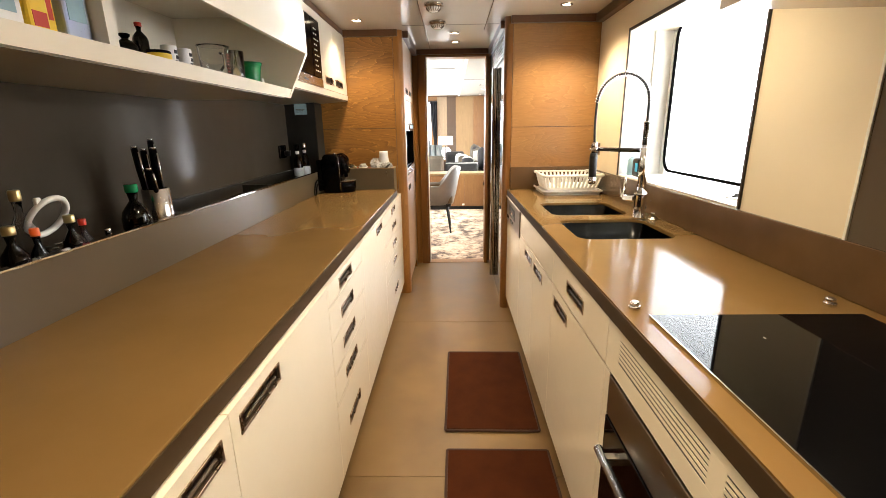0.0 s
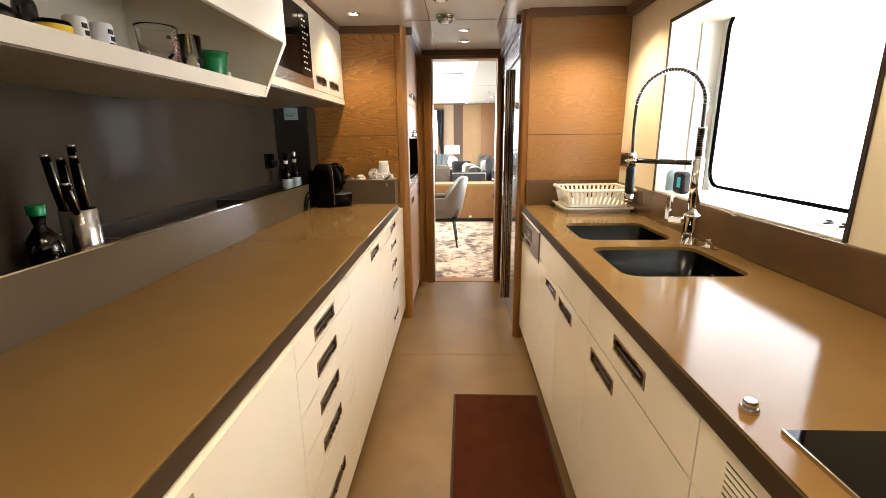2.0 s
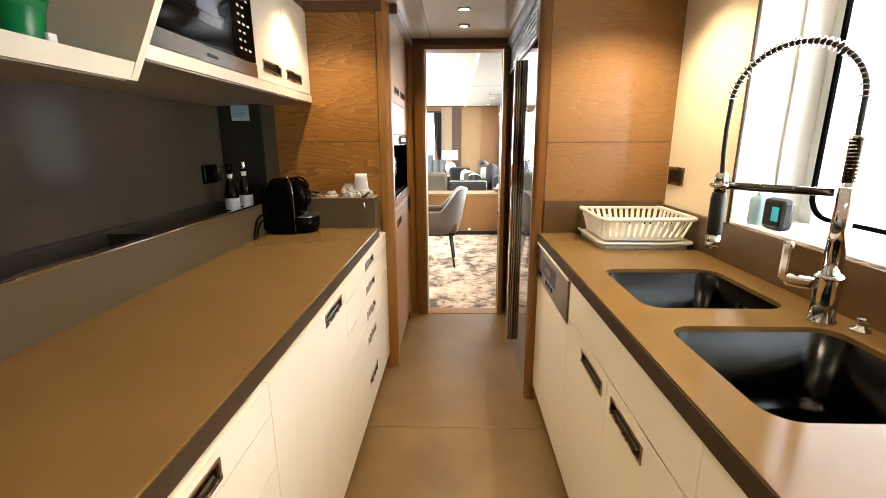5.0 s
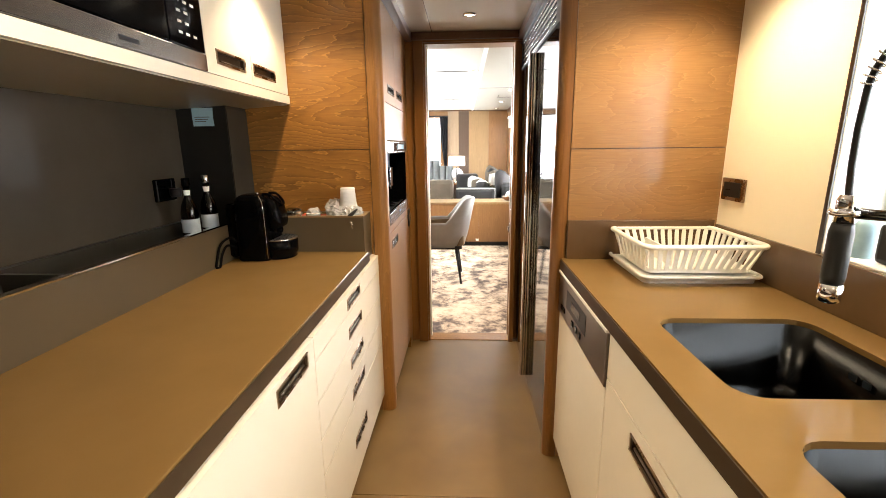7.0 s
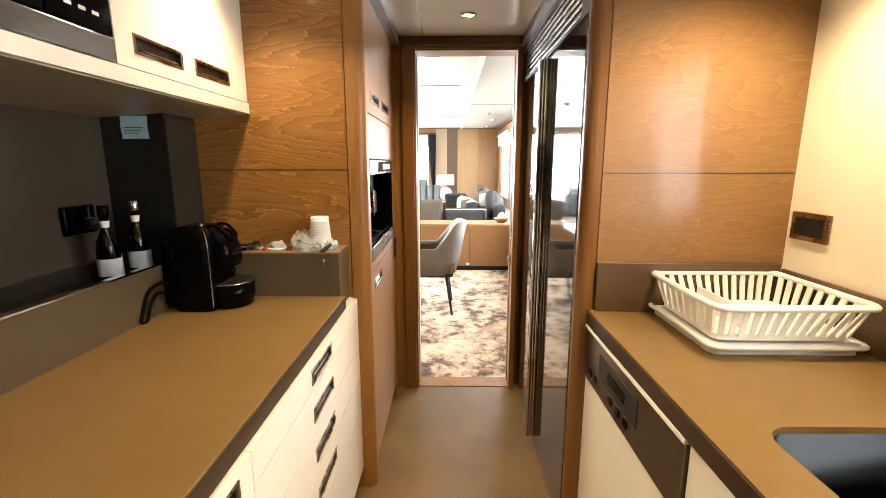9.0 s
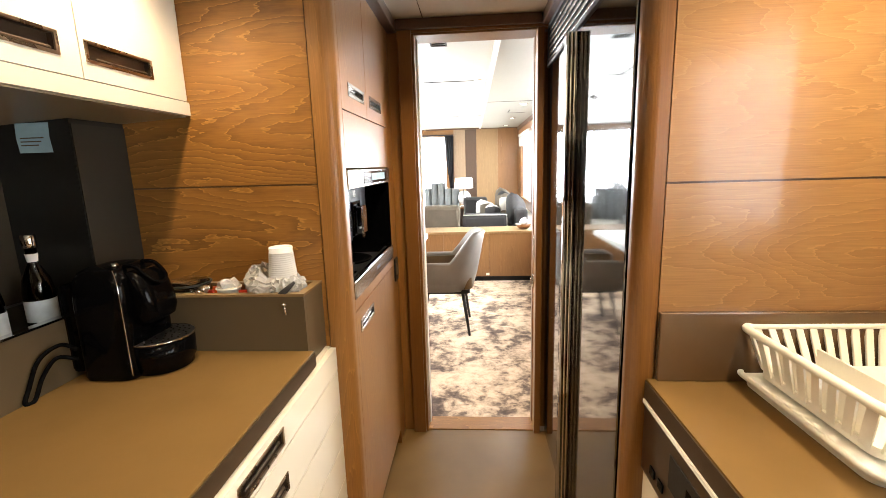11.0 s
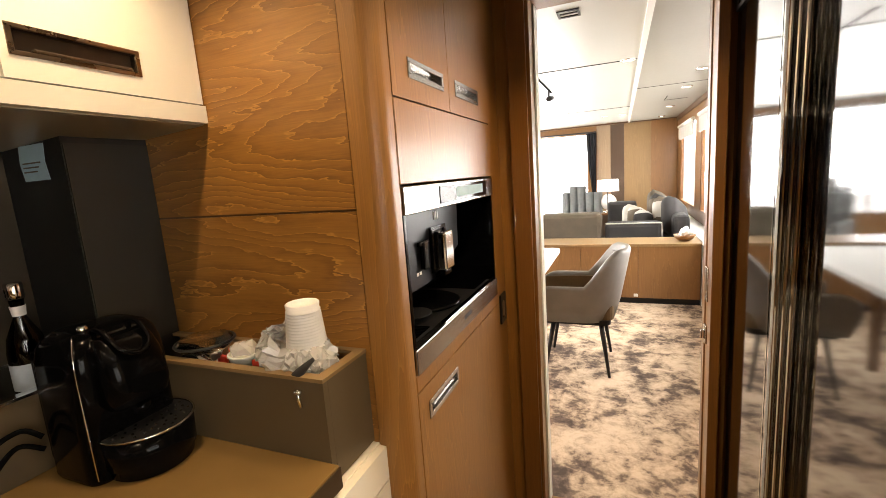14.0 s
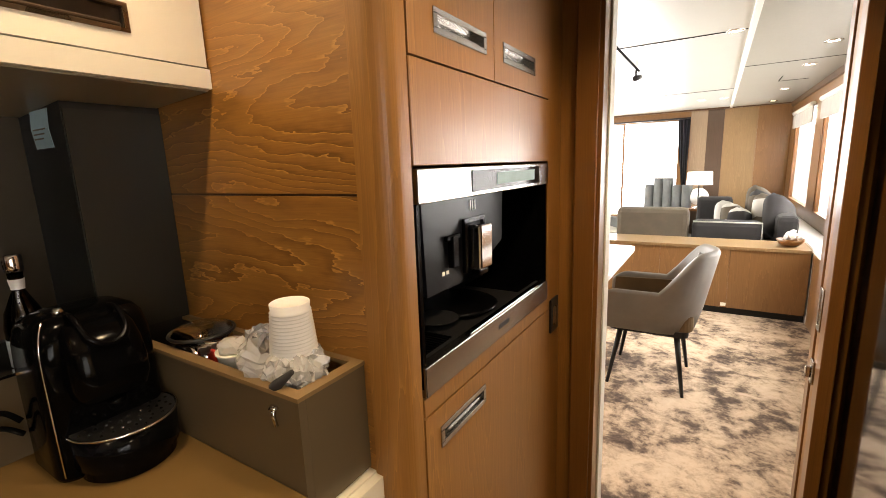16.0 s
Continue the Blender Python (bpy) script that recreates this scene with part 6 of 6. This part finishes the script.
def armchair(x, y, turn, label):
    a = thing("armchair", label, "armchair", (x, y, 0), "saloon armchairs")
    a.rotation_euler = (0, 0, radians(turn))
    part("base", boxes((-0.36, 0.36, -0.36, 0.36, 0.10, 0.40), bevel=0.03), FABRIC_STEEL, a)
    part("seat", boxes((-0.30, 0.30, -0.37, 0.22, 0.4005, 0.50), bevel=0.04), FABRIC_PALE, a)
    for sx in (-1, 1):
        part("arm", boxes((sx * 0.33 - 0.045, sx * 0.33 + 0.045, -0.34, 0.22, 0.4005, 0.62), bevel=0.03), FABRIC_STEEL, a)
    for i in range(5):
        part("back_channel", prism(bmesh.new(), rounded(-0.34 + 0.137 * i, -0.34 + 0.130 + 0.137 * i, 0.225, 0.34, 0.05, 3), 0.4005, 0.98 + (0.10 if i in (1, 2) else 0), "z"), FABRIC_STEEL, a, "upright back roll")
    for px in (-0.28, 0.28):
        for py in (-0.28, 0.28):
            part("leg", lathe(bmesh.new(), [(0.014, 0), (0.02, 0.0998)], px, py, 0, 10), BLACK_MATT, a)


armchair(-0.60, 10.1, -20, "dark grey armchair with channelled back near window")
armchair(-1.25, 9.0, 35, "grey upholstered armchair with channelled back")
st = thing("side_table", "low teak side table in saloon corner", "side table", (-0.02, 10.35, 0))
part("tabletop", boxes((-0.35, 0.36, -0.22, 0.22, 0.62, 0.65), bevel=0.003), WOOD_TRIM, st)
part("cabinet", boxes((-0.33, 0.34, -0.20, 0.20, 0.0, 0.6195)), WOOD_GREY, st)
tl = thing("table_lamp", "table lamp with white drum shade and globe body", "lamp", (-0.10, 10.30, 0.651))
part("foot", lathe(bmesh.new(), [(0.07, 0), (0.07, 0.012), (0.015, 0.02), (0.012, 0.04)], seg=20), CHROME, tl)
part("globe", lathe(bmesh.new(), [(0.02, 0.0405)] + [(0.125 * math.sin(radians(a)), 0.165 - 0.122 * math.cos(radians(a))) for a in range(15, 170, 12)], seg=24), LABEL_WHITE, tl, "white globe body")
part("stem", tube(bmesh.new(), [(0, -0.135, 0.04), (0, -0.135, 0.33)], 0.008, 8), BLACK_MATT, tl)
part("shade", lathe(bmesh.new(), [(0.165, 0.335), (0.155, 0.515)], seg=28, cap=False), glow("lamp_shade", (0.95, 0.92, 0.85), 0.6), tl, "white drum shade")
bowl = thing("wooden_bowl", "brown wooden bowl with white flowers on sideboard", "bowl", (0.665, 7.60, 0.613))
part("bowl_body", lathe(bmesh.new(), [(0.045, 0), (0.075, 0.02), (0.10, 0.06), (0.095, 0.062), (0.07, 0.028), (0.001, 0.015)], seg=22), WOOD_TRIM, bowl)
fb = bmesh.new()
for i in range(14):
    m4 = Matrix.Translation((0.06 * math.cos(i * 2.4) * (i % 3) / 2, 0.06 * math.sin(i * 2.4) * (i % 3) / 2, 0.075 + 0.012 * (i % 4)))
    vs = bmesh.ops.create_icosphere(fb, subdivisions=1, radius=0.026, matrix=m4)["verts"]
    for v in vs:
        v.co += Vector((rng.uniform(-1, 1), rng.uniform(-1, 1), rng.uniform(-1, 1))) * 0.006
part("flowers", fb, LABEL_WHITE, bowl, "white flower heads")

# far wall panels, curtain, window frames, ceiling details
for a, b, mt in ((-0.30, -0.075, WOOD_PALE), (-0.072, 0.145, WOOD_GREY), (0.148, 0.565, WOOD_TAN), (0.568, SR - 0.002, WOOD_SALOON)):
    structure("wall_panel_saloon", boxes((a, b, SFAR - 0.018, SFAR - 0.0005, 0.0, 2.074), bevel=0.002), mt, "upright veneer panel of the saloon wall", "wall")
cb = bmesh.new()
folds = []
for k in range(9):
    v = k / 8
    x0, x1 = -0.47 + 0.12 * (1 - v) ** 1.5, -0.30 - 0.02 * (1 - v)
    ring = []
    for thick in (0.0, 0.015):
        line = [(x0 + (x1 - x0) * i / 24, SFAR - 0.10 + thick + 0.018 * math.sin(i / 24 * 24)) for i in range(25)]
        ring += line if not thick else line[::-1]
    folds.append([cb.verts.new((a, b, 0.70 + 1.26 * v)) for a, b in ring])
for a, b in zip(folds, folds[1:]):
    for i in range(50):
        cb.faces.new((a[i], a[(i + 1) % 50], b[(i + 1) % 50], b[i])).smooth = True
cb.faces.new(folds[0][::-1])
cb.faces.new(folds[-1])
curtain = thing("curtain", "black pleated curtain beside the saloon window", "curtain", (0, 0, 0))
part("cloth", cb, CURTAIN, curtain)
part("curtain_rail", boxes((-3.9, -0.30, SFAR - 0.12, SFAR - 0.07, 1.962, 1.985), bevel=0.002), BLACK_MATT, curtain)


def window(name, label, frames, glass):
    w = structure(name, boxes(*frames), WOOD_TRIM, label, "window")
    p = part("pane", boxes(glass), GLASS, w)
    p.visible_shadow = False
    return w


window("window_2", "saloon end window with dark frame", [(x, x + 0.03, SFAR + 0.03, SFAR + 0.07, 0.42, 1.95) for x in (-4.05, -2.7, -1.31)], (-4.09, -0.462, SFAR + 0.045, SFAR + 0.05, 0.422, 1.948))
window("window_3", "saloon side window with teak frame", [(SR + 0.008, SR + 0.042, y, y + 0.03, 0.78, 1.88) for y in (4.90, 6.8, 8.83)], (SR + 0.020, SR + 0.025, 4.902, 8.858, 0.782, 1.878))
window("window_4", "saloon side window with teak frame", [(SR + 0.008, SR + 0.042, y, y + 0.03, 0.78, 1.88) for y in (9.30, 10.77)], (SR + 0.020, SR + 0.025, 9.302, 10.798, 0.782, 1.878))
for y0, y1 in ((4.92, 8.84), (9.32, 10.78)):
    bl = thing("roller_blind", "pale roller blind drawn up at the window", "blind", (SR - 0.02, y0, 1.70), "saloon blinds")
    part("cloth", boxes((-0.012, 0.0, 0, y1 - y0, 0.0, 0.19)), FABRIC_PALE, bl)
    part("roller", tube(bmesh.new(), [(-0.01, 0, 0.20), (-0.01, y1 - y0, 0.20)], 0.025, 12), PLASTIC, bl)
cj = bmesh.new()
box(cj, 0.205, 0.235, 4.53, SFAR - 0.03, SC - 0.022, SC - 0.0005)
structure("ceiling_strip", cj, WHITE, "white raised strip along the saloon ceiling", "ceiling")
structure("ceiling_gap", boxes((-2.6, 0.20, 6.26, 6.275, SC - 0.003, SC - 0.0005), (-0.52, -0.50, 5.9, 7.2, SC - 0.003, SC - 0.0005), (0.24, 1.0, 7.55, 7.558, SC - 0.0125, SC - 0.0105), (0.56, 0.80, 8.70, 8.708, SC - 0.0125, SC - 0.0105), (0.56, 0.568, 8.35, 8.70, SC - 0.0125, SC - 0.0105), (-2.6, 0.20, 9.0, 9.008, SC - 0.003, SC - 0.0005)), RUBBER, "dark shadow gaps between ceiling panels", "ceiling")
structure("trim_saloon_beam", boxes((SL, SR, SFAR - 0.06, SFAR - 0.019, 2.076, SC - 0.001), (SR - 0.03, SR - 0.001, 4.53, SFAR - 0.06, 2.03, SC - 0.001)), WOOD_CORNICE, "dark cornice round the saloon", "trim")
for lx, ly in ((0.69, 5.9), (0.69, 6.93), (0.69, 7.82), (0.69, 9.4), (0.69, 10.7), (-0.13, 9.9), (0.12, 9.9), (0.14, 6.27)):
    downlight(lx, ly, SC - (0.0105 if lx > 0.3 else 0.0), 0.05)
sv = thing("ceiling_speaker_vent", "small dark rectangular vent in saloon ceiling", "vent", (-0.13, 5.06, SC))
part("vent_frame", boxes((-0.05, 0.05, -0.05, -0.035, -0.006, -0.0005), (-0.05, 0.05, 0.035, 0.05, -0.006, -0.0005), (-0.05, -0.04, -0.0345, 0.0345, -0.006, -0.0005), (0.04, 0.05, -0.0345, 0.0345, -0.006, -0.0005)), BLACK_MATT, sv)
part("slat", boxes((-0.039, 0.039, -0.006, 0.006, -0.005, -0.0005)), BLACK_MATT, sv)
hinge = thing("wall_lamp_bracket", "small black spotlight on the ceiling track", "spotlight", (-0.52, 7.10, SC))
part("stem", tube(bmesh.new(), [(0, 0, -0.0005), (0, 0, -0.05)], 0.008, 8), BLACK_MATT, hinge)
part("head", tube(bmesh.new(), [(0, -0.04, -0.075), (0.02, 0.05, -0.055)], 0.022, 12), BLACK_MATT, hinge)

# ---- floor boards of the galley, joints recessed ----
for ys in ((BACK + 0.002, 0.05), (0.053, 1.498), (1.501, 2.949), (2.952, 4.398)):
    part("floor_tile", boxes((-1.28, 1.02, ys[0], ys[1], -0.0058, 0.0), bevel=0.0006), FLOOR, floor)
